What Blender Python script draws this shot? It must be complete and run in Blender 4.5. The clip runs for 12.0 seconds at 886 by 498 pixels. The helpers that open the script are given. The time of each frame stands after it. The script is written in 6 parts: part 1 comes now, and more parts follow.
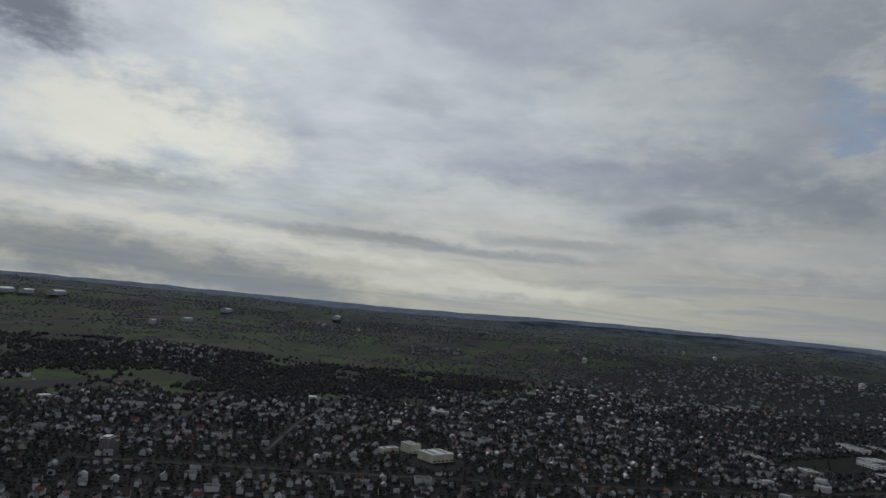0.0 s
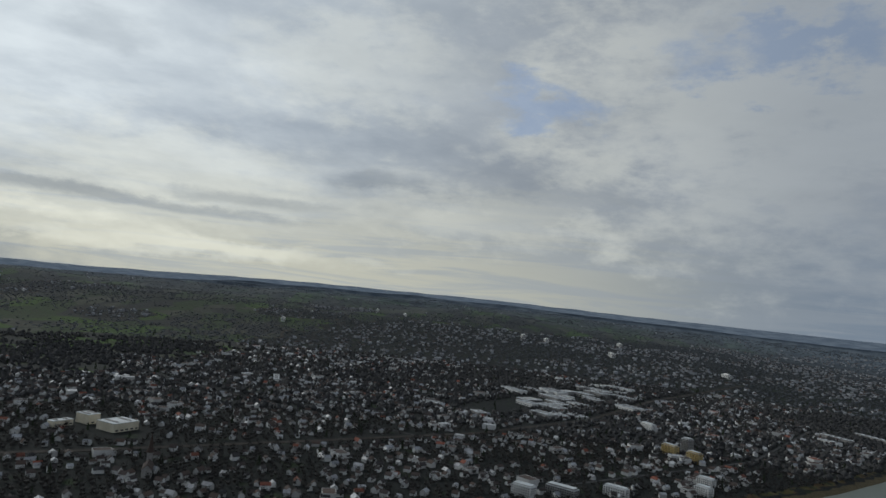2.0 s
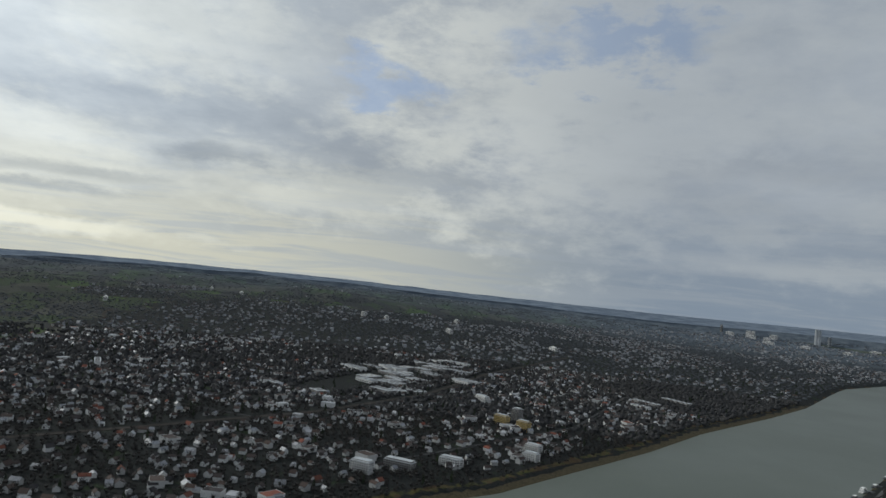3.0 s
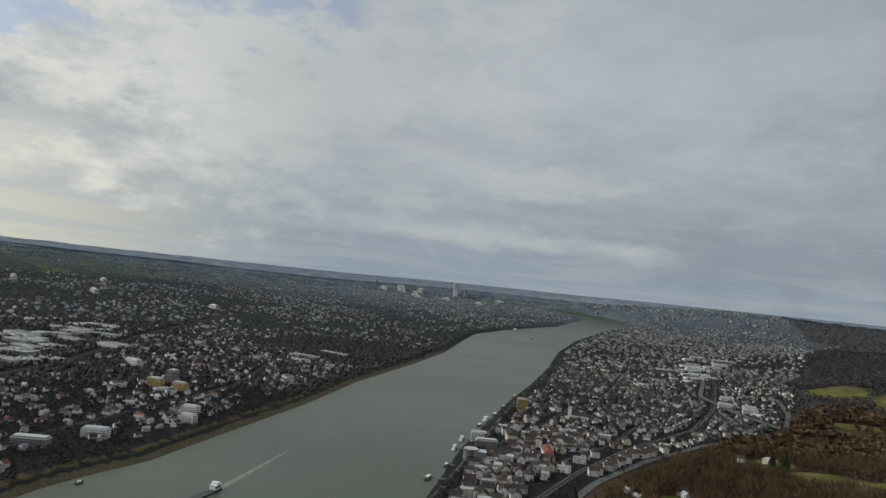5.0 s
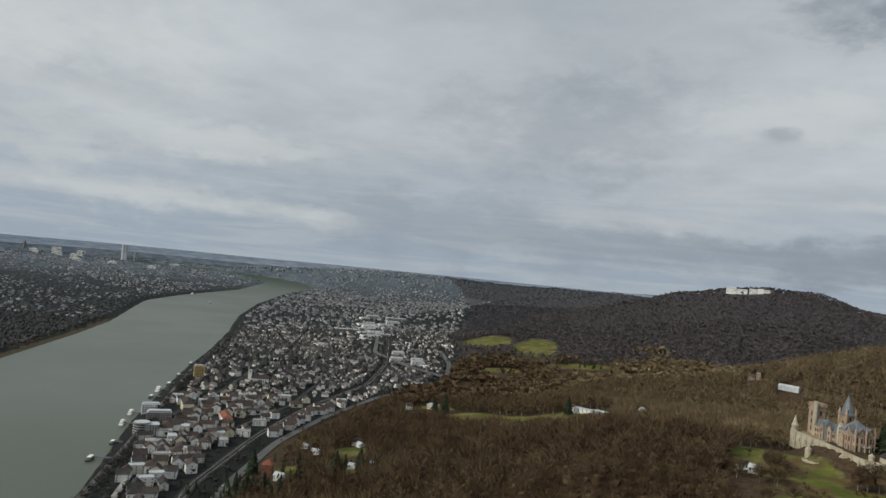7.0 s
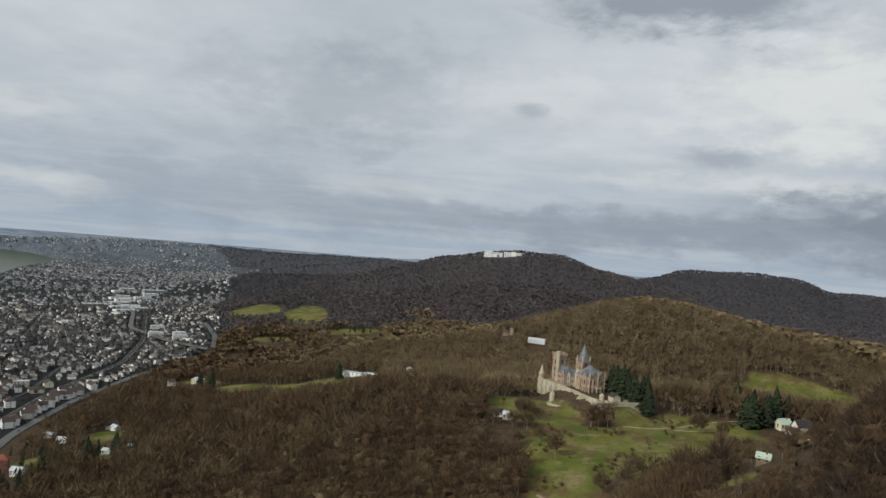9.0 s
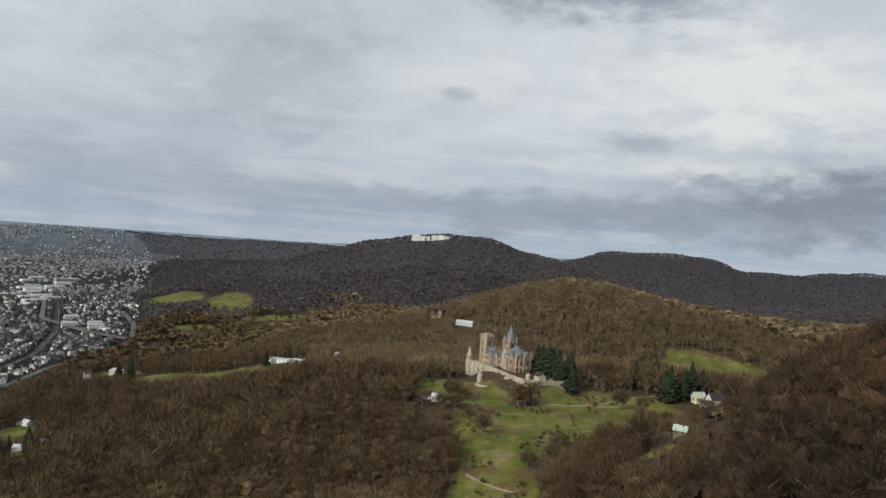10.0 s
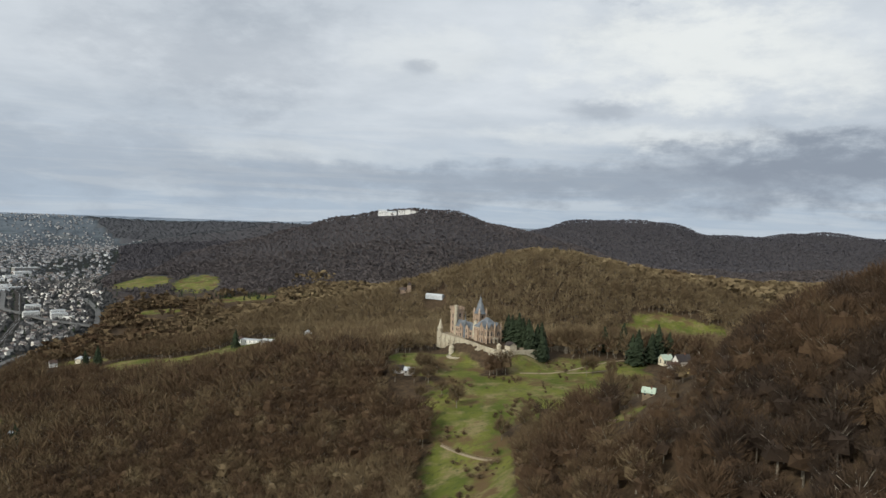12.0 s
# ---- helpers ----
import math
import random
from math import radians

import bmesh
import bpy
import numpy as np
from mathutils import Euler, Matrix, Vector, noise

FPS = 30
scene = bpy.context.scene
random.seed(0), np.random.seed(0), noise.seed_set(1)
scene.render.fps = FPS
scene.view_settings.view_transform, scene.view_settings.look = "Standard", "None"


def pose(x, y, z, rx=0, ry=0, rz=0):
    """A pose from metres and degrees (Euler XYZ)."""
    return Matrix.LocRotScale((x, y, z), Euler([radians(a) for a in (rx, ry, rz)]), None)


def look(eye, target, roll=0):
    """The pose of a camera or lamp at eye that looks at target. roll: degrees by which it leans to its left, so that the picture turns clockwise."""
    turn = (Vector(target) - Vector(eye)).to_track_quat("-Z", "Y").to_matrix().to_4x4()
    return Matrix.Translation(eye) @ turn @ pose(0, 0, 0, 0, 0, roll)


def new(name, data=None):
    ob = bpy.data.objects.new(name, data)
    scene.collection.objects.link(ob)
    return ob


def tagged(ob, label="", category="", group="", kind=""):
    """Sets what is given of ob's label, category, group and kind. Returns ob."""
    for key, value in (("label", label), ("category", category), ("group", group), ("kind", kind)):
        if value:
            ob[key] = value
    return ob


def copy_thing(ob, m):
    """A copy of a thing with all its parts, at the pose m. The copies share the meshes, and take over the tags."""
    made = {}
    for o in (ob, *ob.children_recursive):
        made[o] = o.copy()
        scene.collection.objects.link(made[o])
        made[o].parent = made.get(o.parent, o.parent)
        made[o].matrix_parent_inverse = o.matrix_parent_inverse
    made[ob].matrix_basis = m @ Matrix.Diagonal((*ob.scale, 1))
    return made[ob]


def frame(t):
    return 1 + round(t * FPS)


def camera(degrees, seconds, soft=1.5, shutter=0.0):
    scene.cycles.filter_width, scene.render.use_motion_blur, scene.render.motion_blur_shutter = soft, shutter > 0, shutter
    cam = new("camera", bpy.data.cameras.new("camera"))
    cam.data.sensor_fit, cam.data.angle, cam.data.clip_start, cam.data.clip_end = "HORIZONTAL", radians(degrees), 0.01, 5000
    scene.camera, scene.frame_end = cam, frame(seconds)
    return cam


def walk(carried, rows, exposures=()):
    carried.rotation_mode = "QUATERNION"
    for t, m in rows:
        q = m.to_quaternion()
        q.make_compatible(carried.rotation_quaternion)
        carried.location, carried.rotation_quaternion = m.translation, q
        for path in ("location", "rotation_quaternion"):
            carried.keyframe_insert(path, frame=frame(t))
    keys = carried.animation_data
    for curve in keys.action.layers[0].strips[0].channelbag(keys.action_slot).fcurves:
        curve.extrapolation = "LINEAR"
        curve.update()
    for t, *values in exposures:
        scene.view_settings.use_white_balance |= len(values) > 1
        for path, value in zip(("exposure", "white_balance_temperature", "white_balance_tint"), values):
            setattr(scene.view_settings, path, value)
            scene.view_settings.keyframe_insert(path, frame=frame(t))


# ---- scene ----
cam = camera(63.51, 12.0, soft=1.5)
EYE = (0.0, 0.0, 270.0)
# seconds, yaw, pitch, roll
TURN = [
    (0.0, 116.00, 4.42, -5.45),
    (0.5, 110.53, 4.15, -5.35),
    (1.0, 104.99, 3.86, -5.41),
    (1.5, 98.91, 3.64, -5.53),
    (2.0, 92.27, 3.46, -5.63),
    (2.5, 86.07, 3.22, -5.64),
    (4.3, 61.94, 2.35, -5.68),
    (4.5, 59.40, 2.31, -5.67),
    (5.0, 52.96, 2.12, -5.67),
    (5.5, 46.81, 1.97, -5.63),
    (6.0, 40.48, 1.83, -5.64),
    (6.5, 34.08, 1.75, -5.65),
    (7.0, 27.81, 1.63, -5.60),
    (7.5, 22.13, 1.38, -5.55),
    (7.7, 19.84, 1.35, -5.56),
    (9.3, 7.68, 0.44, -4.55),
    (9.5, 6.53, 0.22, -4.47),
    (10.0, 3.66, -0.24, -4.19),
    (10.5, 0.83, -0.66, -3.96),
    (11.0, 0.90, -1.27, -3.27),
    (11.5, 0.95, -1.74, -2.71),
    (12.0, 1.01, -2.19, -2.13),
]
walk(cam, [(t, pose(*EYE, 90 + p, r, y)) for t, y, p, r in TURN],
     exposures=[(0.0, -1.24, 5900, 9), (2.5, -0.74, 5950, 7), (5.0, -0.36, 6350, 7), (7.5, -0.06, 6400, 7), (9.5, 0.1, 6350, 8), (12.0, 0.28, 6350, 8)])

# ---- world, sun ----
SUN_AZ, SUN_EL = 138.0, 33.0  # degrees counter-clockwise from +y, and above the horizon


def way(az, el):
    a, e = radians(az), radians(el)
    return Vector((-math.sin(a) * math.cos(e), math.cos(a) * math.cos(e), math.sin(e)))


class Nodes:
    """A short hand for node trees."""

    def __init__(self, tree):
        self.tree = tree

    def add(self, kind, **props):
        n = self.tree.nodes.new(kind)
        for k, v in props.items():
            if k == "noise_dimensions":
                n.noise_dimensions = v
            elif k == "operation":
                n.operation = v
            elif k == "interpolation_type":
                n.interpolation_type = v
            elif k == "attribute_name":
                n.attribute_name = v
            elif k == "feature":
                n.feature = v
            elif k == "data_type":
                n.data_type = v
            elif k == "blend_type":
                n.blend_type = v
        return n

    def put(self, socket, value):
        if hasattr(value, "is_output"):
            self.tree.links.new(value, socket)
        elif value is not None:
            socket.default_value = value

    def math(self, op, a, b=None, c=None):
        n = self.add("ShaderNodeMath", operation=op)
        for s, v in zip(n.inputs, (a, b, c)):
            self.put(s, v)
        return n.outputs[0]

    def vec(self, op, a, b=None):
        n = self.add("ShaderNodeVectorMath", operation=op)
        self.put(n.inputs[0], a)
        self.put(n.inputs[1], b)
        return n.outputs["Value"] if op in ("DOT_PRODUCT", "LENGTH") else n.outputs[0]

    def noise(self, vector, scale, detail=5.0, rough=0.55, distortion=0.0):
        n = self.add("ShaderNodeTexNoise")
        self.put(n.inputs["Vector"], vector)
        self.put(n.inputs["Scale"], scale)
        self.put(n.inputs["Detail"], detail)
        self.put(n.inputs["Roughness"], rough)
        self.put(n.inputs["Distortion"], distortion)
        return n.outputs[0]

    def smooth(self, value, lo, hi, a=0.0, b=1.0):
        n = self.add("ShaderNodeMapRange", interpolation_type="SMOOTHSTEP")
        for s, v in zip(n.inputs, (value, lo, hi, a, b)):
            self.put(s, v)
        return n.outputs[0]

    def mix(self, fac, a, b, blend="MIX"):
        n = self.add("ShaderNodeMix", data_type="RGBA", blend_type=blend)
        self.put(n.inputs[0], fac)
        for s, v in ((n.inputs[6], a), (n.inputs[7], b)):
            self.put(s, (*v, 1) if isinstance(v, tuple) and len(v) == 3 else v)
        return n.outputs[2]

    def scale(self, vector, sx, sy, sz):
        n = self.add("ShaderNodeMapping")
        self.put(n.inputs["Vector"], vector)
        n.inputs["Scale"].default_value = (sx, sy, sz)
        return n.outputs[0]


world = bpy.data.worlds.new("sky")
scene.world = world
world.use_nodes = True
world.node_tree.nodes.clear()
N = Nodes(world.node_tree)
ray_dir = N.add("ShaderNodeTexCoord").outputs["Generated"]
sep = N.add("ShaderNodeSeparateXYZ")
N.put(sep.inputs[0], ray_dir)
up_z = sep.outputs[2]
# clouds lie on a flat deck, seen ever more slantwise towards the horizon
deck = N.math("ADD", N.math("MAXIMUM", up_z, 0.0), 0.13)
com = N.add("ShaderNodeCombineXYZ")
N.put(com.inputs[0], N.math("DIVIDE", sep.outputs[0], deck))
N.put(com.inputs[1], N.math("DIVIDE", sep.outputs[1], deck))
deck_uv = com.outputs[0]
big = N.noise(deck_uv, 0.45, 5, 0.5, 0.2)
mid = N.noise(N.vec("ADD", deck_uv, (7.1, 3.3, 0)), 1.3, 6, 0.5, 0.15)
fine = N.noise(N.vec("ADD", deck_uv, (1.7, 9.3, 0)), 4.2, 6, 0.6, 0.1)
streak = N.noise(N.scale(ray_dir, 2.2, 2.2, 30), 1.6, 7, 0.6, 1.2)
sky = N.add("ShaderNodeTexSky")
sky.sky_type, sky.sun_disc = "NISHITA", False
sky.sun_elevation, sky.sun_rotation = radians(SUN_EL), radians(-SUN_AZ)
sky.air_density, sky.dust_density = 1.0, 1.5
sky_az = N.math("MULTIPLY", N.math("ARCTAN2", N.math("MULTIPLY", sep.outputs[0], -1.0), sep.outputs[1]), 57.2958)
sky_el = N.math("MULTIPLY", N.math("ARCSINE", up_z), 57.2958)
ruffle = N.math("SUBTRACT", N.noise(N.scale(ray_dir, 1, 1, 2.2), 7.0, 8, 0.62, 0.1), 0.5)
ruffle2 = N.math("SUBTRACT", N.noise(N.scale(ray_dir, 1.3, 1.3, 3.0), 9.0, 8, 0.62, 0.1), 0.5)


def drift(az, el, wide, high, lean=0.0, rag=2.2):
    """A ragged cloud form about a direction, in degrees; lean: degrees it climbs for each one of turn."""
    du = N.math("SUBTRACT", sky_az, az)
    v = N.math("SUBTRACT", N.math("SUBTRACT", sky_el, el), N.math("MULTIPLY", du, lean))
    u = N.math("ADD", N.math("DIVIDE", du, wide), N.math("MULTIPLY", ruffle, rag))
    v = N.math("ADD", N.math("DIVIDE", v, high), N.math("MULTIPLY", ruffle2, rag * 1.3))
    d = N.math("SQRT", N.math("ADD", N.math("MULTIPLY", u, u), N.math("MULTIPLY", v, v)))
    return N.smooth(d, 1.15, 0.25)


# brightness of the deck: large billows, small billows, and the glow about the hidden sun
glow = N.smooth(N.vec("DOT_PRODUCT", ray_dir, way(138, 18)), 0.60, 1.0)
shade = N.math("ADD", N.math("MULTIPLY", N.smooth(big, 0.36, 0.64), 0.38), N.math("MULTIPLY", N.smooth(mid, 0.28, 0.72), 0.40))
shade = N.math("ADD", shade, N.math("MULTIPLY", N.smooth(fine, 0.25, 0.75), 0.22))
cloud = N.mix(shade, (4.0, 4.35, 4.8), (6.2, 6.45, 6.75))
cloud = N.mix(N.math("MULTIPLY", glow, 0.75), cloud, N.mix(shade, (9.0, 9.6, 10.2), (21.0, 21.0, 19.8)))
low = N.smooth(up_z, 0.0, 0.20)
west = N.smooth(N.vec("DOT_PRODUCT", ray_dir, way(120, 2)), 0.52, 0.97)
haze = N.mix(west, (3.4, 4.0, 4.75), (10.2, 9.5, 7.3))
haze = N.mix(N.math("MULTIPLY", N.smooth(streak, 0.42, 0.62), 0.55), haze, N.mix(west, (4.8, 5.1, 5.4), (6.2, 6.6, 6.9)))
cloud = N.mix(N.math("MULTIPLY", N.math("SUBTRACT", 1.0, low), 0.9), cloud, haze)
# paler openings: azimuth, elevation, half width, half height, lean, amount
for az, el, wide, high, lean, amount in ((140, 11, 11, 4.5, 0.0, 0.8), (114, 7.5, 13, 4, 0.0, 0.25), (102, 17, 11, 5, 0.0, 0.22), (68, 15, 24, 13, 0.0, 0.44), (90, 6, 12, 3, 0.0, 0.2), (133, 20, 8, 3, 0.0, 0.5), (44.6, 8, 8, 1.5, 0.0, 0.42), (50, 3.4, 11, 1.1, 0.0, 0.42),
                                         (38, 3.0, 5.5, 1.0, 0.0, 0.45), (-18, 13, 13, 4.5, 0.1, 0.75), (2, 13, 7, 2.5, 0.0, 0.3), (10, 5, 12, 1.0, 0.0, 0.25),
                                         (-14, 7.0, 12, 1.0, 0.0, 0.5), (134, 3.9, 26, 1.1, 0.06, 0.5), (112, 1.7, 14, 0.9, 0.0, 0.4)):
    cloud = N.mix(N.math("MULTIPLY", drift(az, el, wide, high, lean), amount), cloud, N.mix(west, (7.3, 7.35, 7.1), (19.0, 17.8, 14.2)))
# darker cloud masses, the same way
for az, el, wide, high, lean, amount in ((149, 18, 7, 3.2, 0.1, 0.9), (141.7, 7, 8, 1.0, 0.0, 0.45), (117, 4.6, 14, 0.6, 0.03, 0.5), (98, 8.2, 5, 0.8, 0.0, 0.5),
                                         (119, 16.3, 4, 2.0, 0.0, 0.18), (138, 0.9, 26, 1.9, 0.06, 0.62), (-8, 20.5, 17, 3.2, 0.0, 0.8), (3.1, 11.8, 1.6, 0.7, 0.0, 0.4),
                                         (-11, 9.0, 3.2, 1.0, 0.0, 0.45), (-27, 4.8, 17, 2.9, 0.0, 1.0), (54, 10.7, 9, 1.2, 0.0, 0.15), (18, 12, 12, 5, 0.0, 0.35),
                                         (60, 9, 9, 3, 0.0, 0.12), (-15, 3.2, 26, 2.0, 0.0, 0.5), (24, 3.5, 22, 3.5, 0.0, 0.3), (0, 3, 24, 1.8, 0.0, 0.35), (109, 5.6, 8, 0.7, 0.0, 0.4)):
    cloud = N.mix(N.math("MULTIPLY", drift(az, el, wide, high, lean), amount), cloud, N.mix(west, (2.3, 2.6, 3.1), (3.6, 4.0, 4.5)))
# rifts where the blue shows
hole = N.math("ADD", drift(86.3, 15.4, 5.5, 1.9, 0.0, 3.6), drift(67, 19.6, 8, 3.0, 0.0, 3.6))
hole = N.math("MINIMUM", hole, 1.0)
full = N.mix(N.math("MULTIPLY", hole, 0.6), cloud, N.mix(0.6, sky.outputs[0], N.mix(west, (3.6, 4.8, 7.2), (7.0, 8.6, 12.0))))
back = N.add("ShaderNodeBackground")
N.put(back.inputs[0], full)
back.inputs[1].default_value = 0.1
N.put(N.add("ShaderNodeOutputWorld").inputs[0], back.outputs[0])

sun = new("sun", bpy.data.lights.new("sun", "SUN"))
sun.data.energy, sun.data.angle, sun.data.color = 2.1, radians(6), (1.0, 0.94, 0.82)
sun.matrix_world = look((0, 0, 3000), Vector((0, 0, 3000)) - way(SUN_AZ, SUN_EL))

# ---- materials ----
MATS = {}


def material(name, dark, light, rough=0.9, grain=0.5, stain=0.03, bump=0.0, tint=False, rand=0.0, metal=0.0, spec=0.3, warm=None):
    """Two tones mixed by noise at two scales (per metre); tint: varied by the mesh's own attribute; rand: by object or island."""
    if name in MATS:
        return MATS[name]
    m = bpy.data.materials.new(name)
    m.use_nodes = True
    n = Nodes(m.node_tree)
    b = m.node_tree.nodes["Principled BSDF"]
    pos = n.add("ShaderNodeNewGeometry").outputs["Position"]
    f = n.math("MULTIPLY", n.math("ADD", n.noise(pos, grain, 4, 0.6), n.noise(pos, stain, 3, 0.6)), 0.5)
    fac = n.smooth(f, 0.34, 0.66)
    if tint:
        a = n.add("ShaderNodeAttribute", )
        a.attribute_name = "tint"
        fac = n.math("ADD", n.math("MULTIPLY", fac, 0.35), n.math("MULTIPLY", a.outputs["Fac"], 0.65))
    col = n.mix(fac, dark, light)
    if rand:
        r = n.add("ShaderNodeNewGeometry").outputs["Random Per Island"]
        o = n.add("ShaderNodeObjectInfo").outputs["Random"]
        v = n.math("FRACT", n.math("ADD", r, n.math("MULTIPLY", o, 7.31)))
        col = n.mix(n.math("MULTIPLY", v, rand), col, warm or dark)
    n.put(b.inputs["Base Color"], col)
    b.inputs["Roughness"].default_value = rough
    b.inputs["Metallic"].default_value = metal
    b.inputs["Specular IOR Level"].default_value = spec
    if bump:
        bn = n.add("ShaderNodeBump")
        bn.inputs["Strength"].default_value = bump
        n.put(bn.inputs["Height"], f)
        n.put(b.inputs["Normal"], bn.outputs[0])
    MATS[name] = m
    return m


def land_material():
    """Ground: leaf litter, meadow, ploughed and green fields, garden soil between houses, gravel bank, by land use;
    haze is painted in with distance.
    """
    m = bpy.data.materials.new("land")
    m.use_nodes = True
    n = Nodes(m.node_tree)
    b = m.node_tree.nodes["Principled BSDF"]
    pos = n.add("ShaderNodeNewGeometry").outputs["Position"]

    def use(name):
        a = n.add("ShaderNodeAttribute")
        a.attribute_name = name
        return a.outputs["Fac"]

    ragged = n.math("MULTIPLY", n.math("SUBTRACT", n.noise(pos, 0.05, 5, 0.6), 0.5), 0.9)

    def mask(name):
        return n.smooth(n.math("ADD", use(name), ragged), 0.4, 0.6)

    g1 = n.noise(pos, 0.02, 5, 0.6)
    g2 = n.noise(pos, 0.25, 4, 0.65)
    litter = n.mix(n.smooth(g2, 0.3, 0.7), (0.040, 0.028, 0.018), (0.085, 0.058, 0.034))
    grass = n.mix(n.smooth(g1, 0.35, 0.65), (0.068, 0.086, 0.016), (0.142, 0.144, 0.032))
    grass = n.mix(n.smooth(n.noise(pos, 0.045, 6, 0.7), 0.47, 0.66), grass, (0.19, 0.155, 0.075))
    grass = n.mix(n.smooth(g2, 0.5, 0.75), grass, (0.06, 0.07, 0.025))
    grass = n.mix(n.smooth(n.noise(n.vec("ADD", pos, (130.0, 40.0, 0.0)), 0.028, 6, 0.7), 0.50, 0.62), grass, (0.105, 0.070, 0.034))
    town = n.mix(n.smooth(g2, 0.35, 0.65), (0.011, 0.013, 0.013), (0.024, 0.026, 0.025))
    town = n.mix(n.smooth(g1, 0.58, 0.7), town, (0.022, 0.034, 0.016))
    plots = n.add("ShaderNodeTexVoronoi")
    n.put(plots.inputs["Vector"], n.scale(pos, 0.006, 0.011, 0))
    plots.inputs["Scale"].default_value = 1.0
    hue = n.add("ShaderNodeSeparateColor")
    n.put(hue.inputs[0], plots.outputs["Color"])
    field = n.mix(n.smooth(hue.outputs[0], 0.45, 0.6), (0.034, 0.036, 0.036), (0.038, 0.054, 0.028))
    field = n.mix(n.smooth(hue.outputs[1], 0.75, 0.85), field, (0.066, 0.068, 0.054))
    field = n.mix(n.smooth(hue.outputs[2], 0.84, 0.88), field, (0.052, 0.086, 0.026))
    field = n.mix(n.smooth(g1, 0.45, 0.75), field, (0.034, 0.035, 0.026))
    bank = n.mix(n.smooth(g2, 0.3, 0.7), (0.050, 0.042, 0.026), (0.100, 0.084, 0.050))
    # far: pale blue haze painted over the ground colour
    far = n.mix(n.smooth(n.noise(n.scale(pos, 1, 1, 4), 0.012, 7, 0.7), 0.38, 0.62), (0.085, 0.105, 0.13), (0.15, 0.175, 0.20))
    # slate: litter greyed like the far woods, haze put into its colour
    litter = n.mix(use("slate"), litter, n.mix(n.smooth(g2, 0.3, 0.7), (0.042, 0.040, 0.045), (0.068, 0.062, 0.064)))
    col = n.mix(mask("meadow"), litter, grass)
    col = n.mix(mask("field"), col, field)
    col = n.mix(mask("town"), col, town)
    col = n.mix(mask("bank"), col, bank)
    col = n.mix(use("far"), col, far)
    n.put(b.inputs["Base Color"], col)
    b.inputs["Roughness"].default_value = 0.95
    b.inputs["Specular IOR Level"].default_value = 0.1
    bn = n.add("ShaderNodeBump")
    bn.inputs["Strength"].default_value = 0.6
    bn.inputs["Distance"].default_value = 1.5
    n.put(bn.inputs["Height"], n.noise(pos, 0.35, 5, 0.7))
    n.put(b.inputs["Normal"], bn.outputs[0])
    return m


def water_material():
    m = bpy.data.materials.new("river_water")
    m.use_nodes = True
    n = Nodes(m.node_tree)
    b = m.node_tree.nodes["Principled BSDF"]
    pos = n.add("ShaderNodeNewGeometry").outputs["Position"]
    n.put(b.inputs["Base Color"], n.mix(n.noise(pos, 0.004, 4), (0.050, 0.066, 0.042), (0.080, 0.096, 0.066)))
    n.put(b.inputs["Roughness"], n.smooth(n.noise(pos, 0.003, 3, 0.5), 0.3, 0.7, 0.29, 0.34))
    b.inputs["IOR"].default_value = 1.33
    bn = n.add("ShaderNodeBump")
    bn.inputs["Strength"].default_value = 0.35
    bn.inputs["Distance"].default_value = 0.5
    n.put(bn.inputs["Height"], n.noise(n.scale(pos, 0.16, 0.22, 0.2), 1.0, 5, 0.6))
    n.put(b.inputs["Normal"], bn.outputs[0])
    return m


def twig_material(name, tones):
    """Leafless crowns: the tint runs through several tones, with fine grain over it."""
    m = bpy.data.materials.new(name)
    m.use_nodes = True
    n = Nodes(m.node_tree)
    b = m.node_tree.nodes["Principled BSDF"]
    pos = n.add("ShaderNodeNewGeometry").outputs["Position"]
    a = n.add("ShaderNodeAttribute")
    a.attribute_name = "tint"
    f = n.math("ADD", a.outputs["Fac"], n.math("MULTIPLY", n.math("SUBTRACT", n.noise(pos, 0.5, 4, 0.65), 0.5), 0.35))
    col = n.mix(n.smooth(f, 0.0, 0.33), tones[0], tones[1])
    col = n.mix(n.smooth(f, 0.33, 0.66), col, tones[2])
    col = n.mix(n.smooth(f, 0.66, 1.0), col, tones[3])
    n.put(b.inputs["Base Color"], col)
    b.inputs["Roughness"].default_value = 0.95
    b.inputs["Specular IOR Level"].default_value = 0.05
    return m


BARE = twig_material("bare_twigs", ((0.040, 0.029, 0.022), (0.078, 0.050, 0.030), (0.130, 0.096, 0.056), (0.225, 0.174, 0.102)))
BARK = material("pale_bark", (0.10, 0.085, 0.065), (0.24, 0.21, 0.165), grain=1.5)
# twigs of the last ridges, blue haze mixed into their colour
RIDGE = material("hazed_ridge_twigs", (0.054, 0.052, 0.063), (0.090, 0.084, 0.090), tint=True, grain=0.2, stain=0.008)
# walls past 2.6 km, dimmed and blued: haze kept in the colour
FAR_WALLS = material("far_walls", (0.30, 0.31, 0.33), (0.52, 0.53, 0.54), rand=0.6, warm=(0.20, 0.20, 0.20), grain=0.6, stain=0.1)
# twigs of the hotel mountain, greyed by haze put into the colour
MOUNTAIN = material("hazed_bare_twigs", (0.060, 0.053, 0.057), (0.108, 0.092, 0.088), tint=True, grain=0.2, stain=0.008)
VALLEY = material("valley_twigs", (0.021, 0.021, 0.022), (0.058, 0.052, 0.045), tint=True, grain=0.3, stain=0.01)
# farther rings of trees, paler and bluer: haze painted into the twigs
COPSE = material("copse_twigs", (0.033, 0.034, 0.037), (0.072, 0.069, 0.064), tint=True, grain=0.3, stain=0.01)
